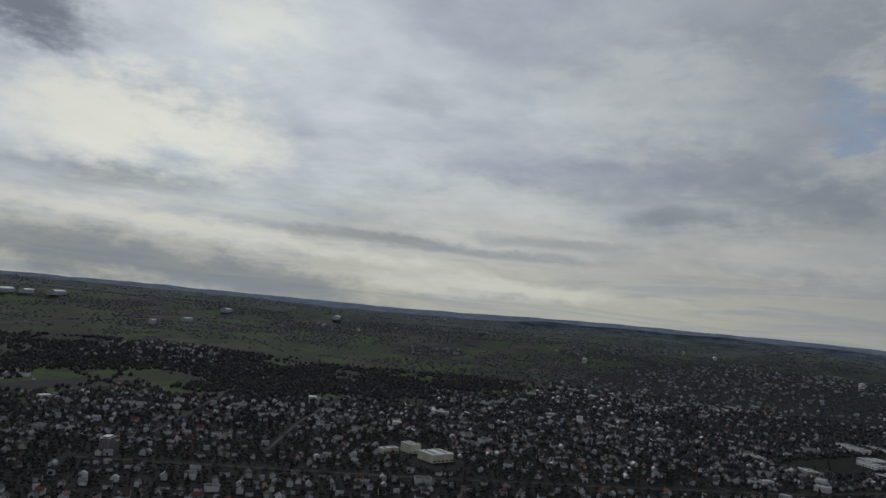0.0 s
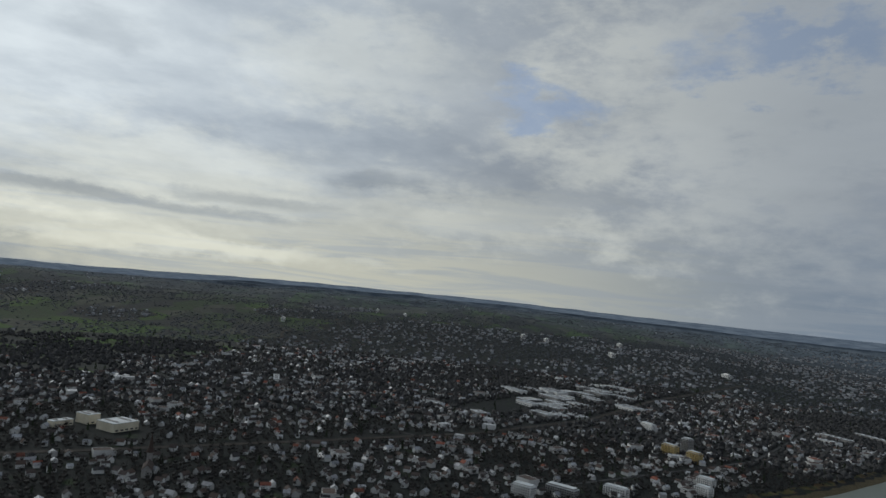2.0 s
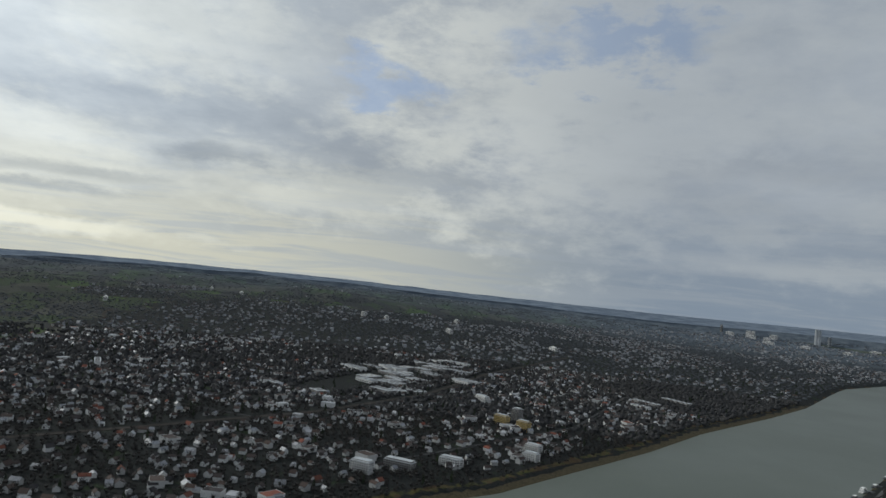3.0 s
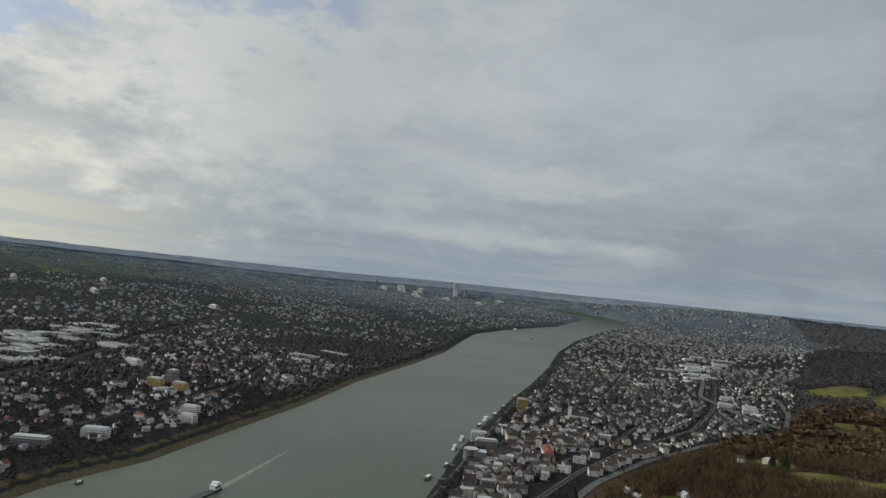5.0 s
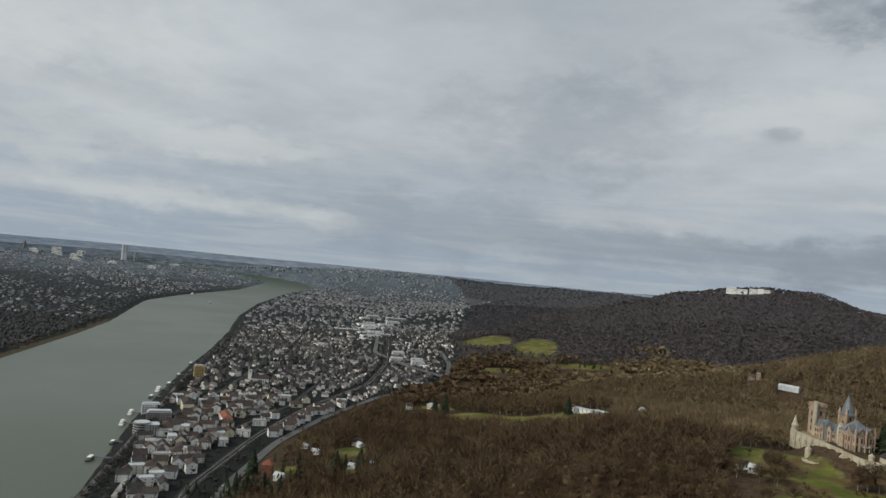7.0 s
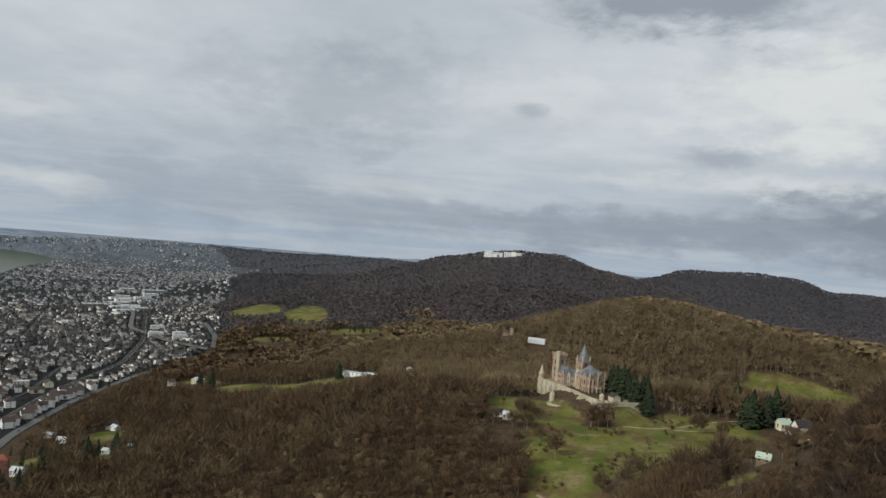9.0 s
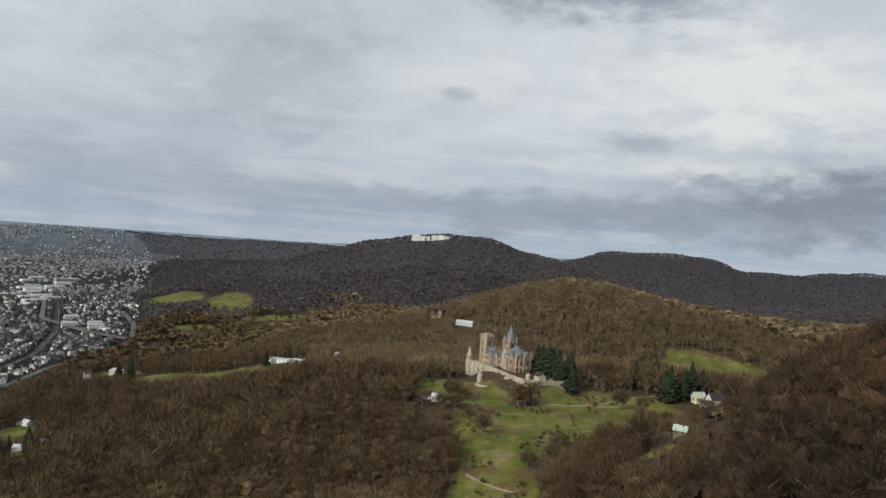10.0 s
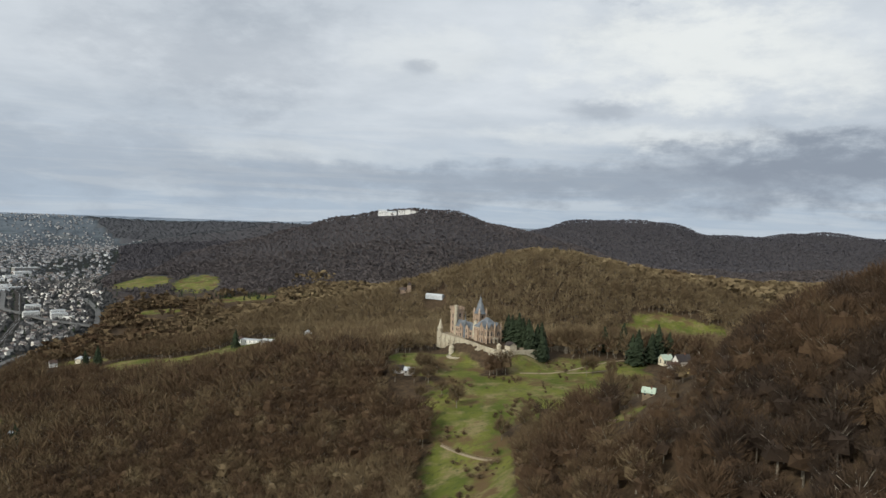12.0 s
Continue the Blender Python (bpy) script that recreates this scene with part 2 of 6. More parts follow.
PLAIN = material("hazed_plain_twigs", (0.056, 0.063, 0.074), (0.098, 0.104, 0.110), tint=True, grain=0.2, stain=0.006)
CONIFER = material("conifer_needles", (0.011, 0.018, 0.009), (0.032, 0.046, 0.020), tint=True, grain=0.6)
WALLS = material("rendered_walls", (0.72, 0.70, 0.66), (0.88, 0.87, 0.83), rand=0.6, warm=(0.34, 0.29, 0.22), grain=0.6, stain=0.1)
DULL_WALLS = material("dull_rendered_walls", (0.70, 0.70, 0.69), (0.86, 0.86, 0.84), rand=0.52, warm=(0.16, 0.15, 0.13), grain=0.6, stain=0.1)
# grey and brown roofs of the right bank, lightened for a sun patch
PALE_ROOFS = material("mixed_roofs", (0.07, 0.07, 0.075), (0.26, 0.25, 0.245), rand=0.75, warm=(0.11, 0.078, 0.062), grain=1.2, stain=0.1, rough=0.75, spec=0.15)
RED_ROOFS = material("house_roof_tiles", (0.16, 0.050, 0.034), (0.26, 0.095, 0.062), rand=0.6, warm=(0.10, 0.05, 0.035), grain=1.2, stain=0.1)
LIGHT_ROOFS = material("light_metal_roofs", (0.22, 0.23, 0.25), (0.5, 0.51, 0.53), rand=0.6, warm=(0.14, 0.14, 0.15), grain=0.8, stain=0.1, rough=0.5)
ROOFS = material("roof_slates", (0.030, 0.030, 0.034), (0.075, 0.072, 0.072), rand=0.8, warm=(0.105, 0.074, 0.060), grain=1.2, stain=0.1, rough=0.8, spec=0.08)

# ---- lie of the land ----
NEAR, DEEP = 2600.0, 2250.0


def warp(p):
    """Brings what lies beyond 2.6 km nearer along its own line of sight, so that the country out to the horizon fits in."""
    p = np.asarray(p, float)
    d = p - EYE
    r = np.hypot(d[..., 0], d[..., 1])
    q = np.where(r > NEAR, NEAR + DEEP * (1 - np.exp(-np.maximum(r - NEAR, 0) / DEEP)), r)
    return EYE + d * (q / np.maximum(r, 1e-6))[..., None]


def shrink(x, y):
    r = np.hypot(x, y)
    q = np.where(r > NEAR, NEAR + DEEP * (1 - np.exp(-np.maximum(r - NEAR, 0) / DEEP)), r)
    return q / np.maximum(r, 1e-6)


def step(v, lo, hi):
    t = np.clip((v - lo) / (hi - lo), 0, 1)
    return t * t * (3 - 2 * t)


LEFT_BANK = [(900, -1970), (-870, 150), (-905, 208), (-939, 275), (-998, 345), (-1113, 484), (-1246, 646), (-1467, 885), (-1764, 1264), (-2007, 1553), (-2480, 2038),
             (-2692, 2263), (-2990, 2735), (-3447, 3631), (-4300, 4850), (-4700, 5200), (-5100, 5480), (-7000, 5700)]
RIGHT_BANK = [(-9000, 6500), (-5400, 6100), (-4700, 5750), (-3824, 4978), (-3227, 3856), (-2549, 2824), (-2082, 2207), (-1707, 1775),
              (-1413, 1408), (-1188, 1110), (-887, 740), (-673, 507), (-300, 62), (1230, -1770)]
RIVER = np.array(LEFT_BANK + RIGHT_BANK, float)


def to_line(x, y, line, closed=False):
    """The distance to a line of points."""
    best = np.full(np.shape(x), 1e9)
    n = len(line)
    for i in range(n if closed else n - 1):
        (ax, ay), (bx, by) = line[i], line[(i + 1) % n]
        dx, dy = bx - ax, by - ay
        t = np.clip(((x - ax) * dx + (y - ay) * dy) / (dx * dx + dy * dy), 0, 1)
        best = np.minimum(best, np.hypot(x - ax - t * dx, y - ay - t * dy))
    return best


def inside(x, y, ring):
    odd = np.zeros(np.shape(x), bool)
    n = len(ring)
    for i in range(n):
        (ax, ay), (bx, by) = ring[i], ring[(i + 1) % n]
        if ay != by:
            odd ^= ((ay > y) != (by > y)) & (x < (bx - ax) * (y - ay) / (by - ay) + ax)
    return odd


def river(x, y):
    """Metres from the water's edge, negative in the river."""
    d = to_line(x, y, RIVER, True)
    return np.where(inside(x, y, RIVER), -d, d)


FOOT_Y = [-2000, 62, 610, 760, 976, 1223, 1385, 1801, 2100, 2600, 3400, 4500, 5600, 9000]
FOOT_X = [1500, -215, -570, -640, -690, -740, -735, -850, -1050, -1250, -1600, -1950, -2700, -5500]
RISE_Y = [-2000, 0, 350, 700, 950, 1300, 1700, 2200, 2800, 4000, 9000]
RISE_Z = [100, 105, 122, 138, 100, 66, 46, 40, 55, 70, 90]


def waves(x, y, size, seed):
    """Soft rolling relief between -1 and 1."""
    rng = np.random.RandomState(seed)
    z = np.zeros(np.shape(x))
    for k in range(6):
        a, ph, s = rng.uniform(0, 6.283), rng.uniform(0, 6.283), size * rng.uniform(0.6, 1.6)
        z = z + np.sin((x * math.cos(a) + y * math.sin(a)) * 6.283 / s + ph)
    return z / 3.5


# centre x, y, top, half width along, half width across, turn, sharpness
HILLS = [
    (310, 320, 264, 340, 340, 0, 1.85),    # crag above the castle
    (37, 707, 149.0, 102, 43, 120, 5.0),      # castle terrace
    (-200, 2450, 130, 900, 650, 0, 2.0),
    (-750, 2200, 62, 420, 350, 0, 2.0),
    (1250, 2300, 150, 500, 500, 30, 2.0),
]
# crests that run across the valley: their y, half depth, and the height along x
CRESTS = [
    (1340, 270, (-420, -200, -108, -45, -3, 38, 80, 122, 165, 207, 252, 330, 425, 560, 720, 1000),
     (70, 110, 136, 152, 167, 184, 199, 210, 212, 207, 200, 187, 174, 163, 158, 150)),          # wooded knoll behind the castle
    (2600, 480, (-1000, -760, -548, -424, -322, -179, -56, 48, 130, 223, 285, 400, 700),
     (110, 165, 232, 261, 285, 302, 304, 287, 264, 240, 232, 200, 120)),                        # hotel mountain
    (3100, 420, (0, 250, 340, 436, 532, 617, 763, 931, 1056, 1271, 1393, 1539, 1682, 1847, 2300),
     (170, 210, 236, 266, 293, 294, 297, 290, 246, 242, 256, 271, 266, 252, 220)),              # ridges to the east of it
    (3150, 380, (-1900, -1620, -1400, -1150, -900, -600, -200), (20, 70, 112, 128, 146, 160, 170)),  # low wooded spur over the north valley
    (4600, 420, (-2100, -1750, -1400, -1150, -970, -750, -500), (60, 120, 170, 226, 214, 190, 170)),
    (6300, 700, (-6200, -4900, -4000, -3300, -2900, -2400, -1900, -1500), (60, 150, 198, 196, 182, 182, 200, 190)),  # long last ridge
]


def land(x, y):
    """The ground's height over the river."""
    x, y = np.asarray(x, float), np.asarray(y, float)
    r = np.hypot(x, y)
    az = np.degrees(np.arctan2(-x, y))
    w = river(x, y)
    east = x - np.interp(y, FOOT_Y, FOOT_X)
    z = -3 + 11 * step(w, -17, 34) - 14 * step(r, 2500, 3400) * step(w, 0, -40)
    z = z + np.interp(y, RISE_Y, RISE_Z) * step(east * 0.8, 0, 520) * step(w, 20, 150)
    z = z + waves(x, y, 300, 3) * 4 * step(east, 60, 400) * step(w, 60, 300)
    soft = np.exp(z / 12)
    for cx, cy, top, a, b, turn, p in HILLS:
        c, s = math.cos(radians(turn)), math.sin(radians(turn))
        u, v = (x - cx) * c + (y - cy) * s, -(x - cx) * s + (y - cy) * c
        soft = soft + np.exp(top * np.exp(-((u / a) ** 2 + (v / b) ** 2) ** (p / 2)) * step(w, 20, 200) / 12) - 1
    for cy, deep, xs, zs in CRESTS:
        bend = cy + 0.035 * deep * waves(x, x * 0, 700, 13)
        top = np.mean([np.interp(x + k, xs, zs, left=0, right=0 if xs[-1] < 600 else zs[-1]) for k in (-45, -22, 0, 22, 45)], axis=0)
        soft = soft + np.exp(top * np.exp(-(np.abs(y - bend) / deep) ** 1.9) * step(w, 20, 200) / 12) - 1
    z = 12 * np.log(np.maximum(soft, 1e-3))
    z = z + 5 * waves(x, y, 210, 19) * step(z, 60, 130) * step(r, 900, 1700)
    # west of the river the plain climbs to a plateau
    west = step(w, 0, 40) * step(-east, 0, 100) * (x < np.interp(y, [p[1] for p in RIGHT_BANK[::-1]], [p[0] for p in RIGHT_BANK[::-1]]))
    up = step(r, 1700, 5600) * step(az, 58, 92) * 105 + step(r, 1500, 3000) * step(az, 118, 140) * 34
    z = z + west * up * (1 + 0.22 * waves(x, y, 1900, 5))
    z = z + step(r, 7000, 16000) * (12 - 30 * step(az, 54, 64) * step(az, 84, 76) + 10 * step(az, 74, 100) - 185 * step(az, 102, 120) + 15 * waves(az * 60, r * 0.1, 900, 7))
    return z


# meadows: centre x, y, half length, half width, turn
MEADOWS = [(12, 460, 27, 150, 0), (60, 572, 78, 70, 0), (115, 635, 66, 40, 0), (-12, 668, 34, 62, 30), (352, 1148, 84, 43, 8), (-400, 1060, 120, 45, -15), (-500, 1105, 60, 30, -15), (-470, 700, 18, 16, 20), (-545, 690, 18, 22, 0),
           (-530, 788, 24, 36, 30), (-908, 2064, 78, 125, 24), (-728, 2022, 66, 130, 20), (-545, 1845, 95, 30, 16), (100, 398, 10, 12, 0),
           (-330, 1790, 110, 32, 8), (-120, 1820, 70, 26, -6), (-700, 1700, 60, 26, 20), (-310, 1110, 45, 25, 0), (-605, 1165, 40, 22, 0)]


def patch(x, y, spots):
    m = np.zeros(np.shape(x))
    for cx, cy, a, b, turn in spots:
        c, s = math.cos(radians(turn)), math.sin(radians(turn))
        u, v = (x - cx) * c + (y - cy) * s, -(x - cx) * s + (y - cy) * c
        edge = 0.16 * waves(x, y, 1.1 * (a + b), 23) + 0.09 * waves(x, y, 0.35 * (a + b), 24)
        m = np.maximum(m, 1.5 - np.hypot(u / a, v / b) - edge)
    return np.clip(m, 0, 1)


def open_country(x, y):
    """Where farmland and woods, not houses, cover the west."""
    r = np.hypot(x, y)
    az = np.degrees(np.arctan2(-x, y))
    edge = np.interp(az, [60, 66, 74, 84, 96, 104, 112, 122, 134, 150], [9000, 6300, 4900, 4300, 3900, 2900, 1950, 1750, 1700, 1600])
    wild = step(r + 260 * waves(x, y, 420, 17), edge, edge * 1.12)
    hamlet = np.zeros(np.shape(x))
    for hx, hy, hr in ((-3000, -1500, 260), (-3300, -2350, 420), (-4100, -2300, 420), (-3900, -900, 420), (-1650, -1750, 330), (-2900, -500, 300), (-4900, -900, 500)):
        hamlet = np.maximum(hamlet, step(np.hypot(x - hx, (y - hy) * 1.4), hr, hr * 0.6))
    return wild * (1 - hamlet)


def uses(x, y):
    """Shares of meadow, field, town and bank."""
    r = np.hypot(x, y)
    az = np.degrees(np.arctan2(-x, y))
    w = river(x, y)
    z = land(x, y)
    east = x - np.interp(y, FOOT_Y, FOOT_X)
    side = (east < 0) | (w < 0)
    meadow = patch(x, y, MEADOWS)
    country = open_country(x, y)
    town = np.where(side & (w > 0), step(r, 12000, 8000), 0.0) * (1 - country)
    field = np.where(side, country, 0.0)
    left = x < np.interp(y, [p[1] for p in RIGHT_BANK[::-1]], [p[0] for p in RIGHT_BANK[::-1]])
    bank = step(w, -20, 0) * step(w, 18, 11) * left * step(r, 3000, 2300)
    meadow = np.maximum(meadow, 0.52 * step(w, 14, 20) * step(w, 46, 36) * left * (r < 2600))
    town = town * (1 - meadow)
    bank = np.maximum(bank, patch(x, y, [(-3000, 5415, 170, 70, 0)]))
    return meadow, field, town, bank


def mesh_of(name, verts, tris, mats, slots=None, attrs=None):
    me = bpy.data.meshes.new(name)
    verts, tris = np.asarray(verts, np.float32), np.asarray(tris, np.int32)
    k = tris.shape[1]
    me.vertices.add(len(verts))
    me.vertices.foreach_set("co", verts.ravel())
    me.loops.add(tris.size)
    me.loops.foreach_set("vertex_index", tris.ravel())
    me.polygons.add(len(tris))
    me.polygons.foreach_set("loop_start", np.arange(0, tris.size, k, dtype=np.int32))
    for m in mats:
        me.materials.append(m)
    if slots is not None:
        me.polygons.foreach_set("material_index", np.asarray(slots, np.int32))
    for key, values in (attrs or {}).items():
        me.attributes.new(key, "FLOAT", "POINT").data.foreach_set("value", np.asarray(values, np.float32))
    me.polygons.foreach_set("use_smooth", np.zeros(len(tris), bool))
    me.update(calc_edges=True)
    return me


def ground():
    az = np.radians(np.concatenate([np.arange(-42, 152, 0.5), np.arange(152, 318, 4.0)]))
    rad = np.concatenate([np.linspace(0.5, 180, 12), np.geomspace(190, 2600, 190), np.geomspace(2640, 15000, 96)])
    A, R = np.meshgrid(az, rad)
    x, y = -np.sin(A) * R, np.cos(A) * R
    z = land(x, y)
    p = warp(np.stack([x, y, z], -1)).reshape(-1, 3)
    na, nr = len(az), len(rad)
    i, j = np.meshgrid(np.arange(nr - 1), np.arange(na), indexing="ij")
    quads = np.stack([i * na + j, (i + 1) * na + j, (i + 1) * na + (j + 1) % na, i * na + (j + 1) % na], -1).reshape(-1, 4)[:, ::-1]
    m, f, t, b = (v.ravel() for v in uses(x, y))
    deg = np.degrees(A)
    hilly = (x > np.interp(y, FOOT_Y, FOOT_X)) & (y > 0)
    # share of painted haze in the ground colour, growing with distance
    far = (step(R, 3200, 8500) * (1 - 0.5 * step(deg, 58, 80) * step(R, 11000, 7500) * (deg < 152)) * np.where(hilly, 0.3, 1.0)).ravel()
    # hill litter takes the painted haze grey from 1.9 km on
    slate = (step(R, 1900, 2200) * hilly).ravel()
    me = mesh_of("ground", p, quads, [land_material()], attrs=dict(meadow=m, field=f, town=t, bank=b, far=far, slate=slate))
    me.polygons.foreach_set("use_smooth", np.ones(len(quads), bool))
    return tagged(new("ground", me), "hilly river valley with brown leaf litter and green meadows", "ground", kind="structure")


def water():
    n = 70
    t = np.linspace(0, 1, 260)

    def along(line):
        line = np.array(line, float)
        s = np.r_[0, np.cumsum(np.hypot(*np.diff(line, axis=0).T))]
        s = s / s[-1]
        return np.stack([np.interp(t, s, line[:, 0]), np.interp(t, s, line[:, 1])], 1)

    a, b = along(LEFT_BANK), along(RIGHT_BANK[::-1])
    g = np.linspace(-0.12, 1.12, n)[None, :, None]
    p = a[:, None] * (1 - g) + b[:, None] * g
    p = warp(np.concatenate([p, np.zeros((*p.shape[:2], 1))], -1)).reshape(-1, 3)
    i, j = np.meshgrid(np.arange(len(t) - 1), np.arange(n - 1), indexing="ij")
    quads = np.stack([i * n + j, i * n + j + 1, (i + 1) * n + j + 1, (i + 1) * n + j], -1).reshape(-1, 4)
    me = mesh_of("water", p, quads, [water_material()])
    me.polygons.foreach_set("use_smooth", np.ones(len(quads), bool))
    return tagged(new("water", me), "wide grey-green river with a slightly rippled surface", "river", kind="structure")


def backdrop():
    """The hazy last ridges on the skyline, beyond 14 km; their haze is a bluish emission."""
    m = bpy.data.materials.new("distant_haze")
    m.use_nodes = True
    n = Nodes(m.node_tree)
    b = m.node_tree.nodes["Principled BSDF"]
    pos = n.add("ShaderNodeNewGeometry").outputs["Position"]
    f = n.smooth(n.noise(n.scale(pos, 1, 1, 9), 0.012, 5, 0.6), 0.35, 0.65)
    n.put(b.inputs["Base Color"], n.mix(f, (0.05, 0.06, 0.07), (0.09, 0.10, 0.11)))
    # bluish glow added to the ridges in place of haze
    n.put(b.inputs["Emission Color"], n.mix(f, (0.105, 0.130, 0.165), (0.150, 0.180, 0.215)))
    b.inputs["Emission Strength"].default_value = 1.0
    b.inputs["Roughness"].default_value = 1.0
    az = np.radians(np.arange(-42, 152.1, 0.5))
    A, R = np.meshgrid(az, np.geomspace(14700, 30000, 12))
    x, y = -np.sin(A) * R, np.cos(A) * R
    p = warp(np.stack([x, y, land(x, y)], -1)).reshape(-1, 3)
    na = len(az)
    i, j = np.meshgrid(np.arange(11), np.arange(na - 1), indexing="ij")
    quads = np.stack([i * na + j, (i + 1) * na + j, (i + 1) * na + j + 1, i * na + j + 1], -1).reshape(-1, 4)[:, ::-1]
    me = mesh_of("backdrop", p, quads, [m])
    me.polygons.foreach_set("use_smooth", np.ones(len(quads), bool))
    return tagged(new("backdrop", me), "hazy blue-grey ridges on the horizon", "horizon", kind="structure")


ground()
water()
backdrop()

# ---- roads and rails: lines over the plan ----
MAIN_ROAD = [(-330, 260), (-470, 450), (-565, 610), (-650, 790), (-705, 975), (-745, 1200), (-730, 1370), (-755, 1500), (-850, 1700), (-960, 1850)]
RAILWAY = [(-300, 170), (-440, 380), (-584, 569), (-690, 790), (-770, 1010), (-835, 1290), (-960, 1560), (-1200, 1950), (-1560, 2420), (-2100, 3100)]
PROMENADE = [(-430, 217), (-641, 482), (-754, 624), (-859, 752), (-1040, 964), (-1260, 1232), (-1530, 1592)]
WEST_RAIL = [(-700, -900), (-960, -518), (-1180, -230), (-1396, 41), (-1700, 300), (-2160, 560), (-2900, 1100)]
LINK_ROAD = [(-750, 1495), (-900, 1560), (-1080, 1690), (-1240, 1950), (-1420, 2160)]
STREETS = [[(-900, -960), (-1150, -1100), (-1420, -1250)], [(-930, -745), (-1200, -880), (-1500, -1000)], [(-1300, -60), (-1500, -420), (-1720, -760)],
           [(-1000, 80), (-1400, 560), (-1900, 900)], [(-820, 730), (-900, 860), (-960, 1000), (-1100, 1230)], [(-760, 640), (-740, 800), (-800, 1000), (-900, 1200)]]
KEEP_CLEAR = [(MAIN_ROAD, 14), (RAILWAY, 16), (PROMENADE, 10), (WEST_RAIL, 22), (LINK_ROAD, 14)] + [(s, 11) for s in STREETS]
KEEP_CLEAR += [([(-1710, 58), (-2200, 378)], 85), ([(-1150, -600), (-1080, -510)], 60)]
# glades about single buildings in the woods: x, y, radius
GLADES = [(-605, 1160, 13), (-640, 1135, 13), (-310, 1100, 13), (-275, 1070, 13), (-335, 1125, 13), (-430, 1420, 13), (-548, 836, 8), (-536, 826, 7), (-600, 790, 6), (-566, 768, 6), (-470, 714, 7), (-446, 720, 6), (-556, 664, 13), (-530, 655, 13), (-46, 636, 13), (-36, 628, 13), (196, 652, 11), (209, 646, 11), (211, 622, 9), (198, 638, 10), (117, 418, 8), (170, 649, 8), (190, 664, 8), (-80, 1300, 9), (-91, 1303, 9),
          (-196, 2530, 24), (-165, 2532, 22), (-255, 2530, 24), (-31, 1240, 22), (-222, 1100, 12), (-700, 1480, 20)]

# ---- woods ----
def bare_tree(seed, twigs, width, h=1.0, limbs=6, size=1.0, core=1.0):
    """A leafless broad tree one unit high: trunk, limbs and a crown of twig sprays. Gives points, triangles and the slot of each."""
    rng = np.random.RandomState(seed)
    V, F, S = [], [], []

    def spike(a, b, ra, rb, slot):
        a, b = np.array(a), np.array(b)
        d = b - a
        u = np.cross(d, (0.3, 0.9, 0.2))
        u /= np.linalg.norm(u)
        v = np.cross(d, u)
        v /= np.linalg.norm(v)
        k = len(V)
        for c, r in ((a, ra), (b, rb)):
            for q in range(3):
                V.append(c + r * (u * math.cos(q * 2.094) + v * math.sin(q * 2.094)))
        for q in range(3):
            n = (q + 1) % 3
            F.extend([(k + q, k + n, k + 3 + n), (k + q, k + 3 + n, k + 3 + q)])
            S.extend([slot, slot])

    spike((0, 0, -0.06), (0, 0, 0.62), 0.020, 0.010, 1)
    for q in range(limbs):
        a = q * 6.283 / limbs + rng.uniform(-0.4, 0.4)
        z0 = rng.uniform(0.32, 0.58)
        spike((0, 0, z0), (0.25 * math.cos(a), 0.25 * math.sin(a), z0 + rng.uniform(0.18, 0.36)), 0.008, 0.003, 1)
    for q in range(twigs):
        a, c = rng.uniform(0, 6.283), rng.uniform(-0.6, 1)
        rr = rng.uniform(0.3, 1.0) ** 0.4
        wob = 1 + 0.20 * math.sin(2 * a + seed) + 0.16 * math.sin(5 * a + 2 * seed + 3 * c)
        n = np.array([math.sqrt(1 - c * c) * math.cos(a), math.sqrt(1 - c * c) * math.sin(a), c])
        e = np.array([0.33, 0.33, 0.34]) * wob * rr * n + (0, 0, 0.66)
        d = (n * (0.10, 0.10, 0.05) + (0, 0, 0.09) + rng.normal(size=3) * 0.03) * size
        side = np.cross(d, rng.normal(size=3))
        side *= width / np.linalg.norm(side)
        k = len(V)
        V.extend([e + d, e - d * 0.6 + side, e - d * 0.9 - side * rng.uniform(0.5, 1)])
        F.append((k, k + 1, k + 2))
        S.append(0)
    # the dense inside of the crown
    k = len(V)
    DV, DF, _ = dome_tree(seed + 5)
    V.extend(DV * (0.62 * core, 0.62 * core, 0.34 * core) + (0, 0, 0.34))
    F.extend((DF + k).tolist())
    S.extend([0] * len(DF))
    return np.array(V) * h, np.array(F), np.array(S)


def tuft_tree(seed, n=10):
    """A distant leafless crown: a loose sheaf of tilted sprays."""
    rng = np.random.RandomState(seed)
    V, F = [], []
    for q in range(n):
        a, c = rng.uniform(0, 6.283), rng.uniform(0.0, 1.0)
        r = 0.36 * math.sqrt(rng.uniform(0.05, 1)) * (1.1 - 0.5 * c)
        e = np.array([r * math.cos(a), r * math.sin(a), 0.55 + 0.45 * c])
        d = np.array([0.10 * math.cos(a), 0.10 * math.sin(a), 0.34]) + rng.normal(size=3) * 0.06
        side = np.cross(d, rng.normal(size=3))
        side *= 0.15 / np.linalg.norm(side)
        k = len(V)
        V.extend([e - d, e + side, e - side])
        F.append((k, k + 1, k + 2))
    return np.array(V), np.array(F), np.zeros(n, int)


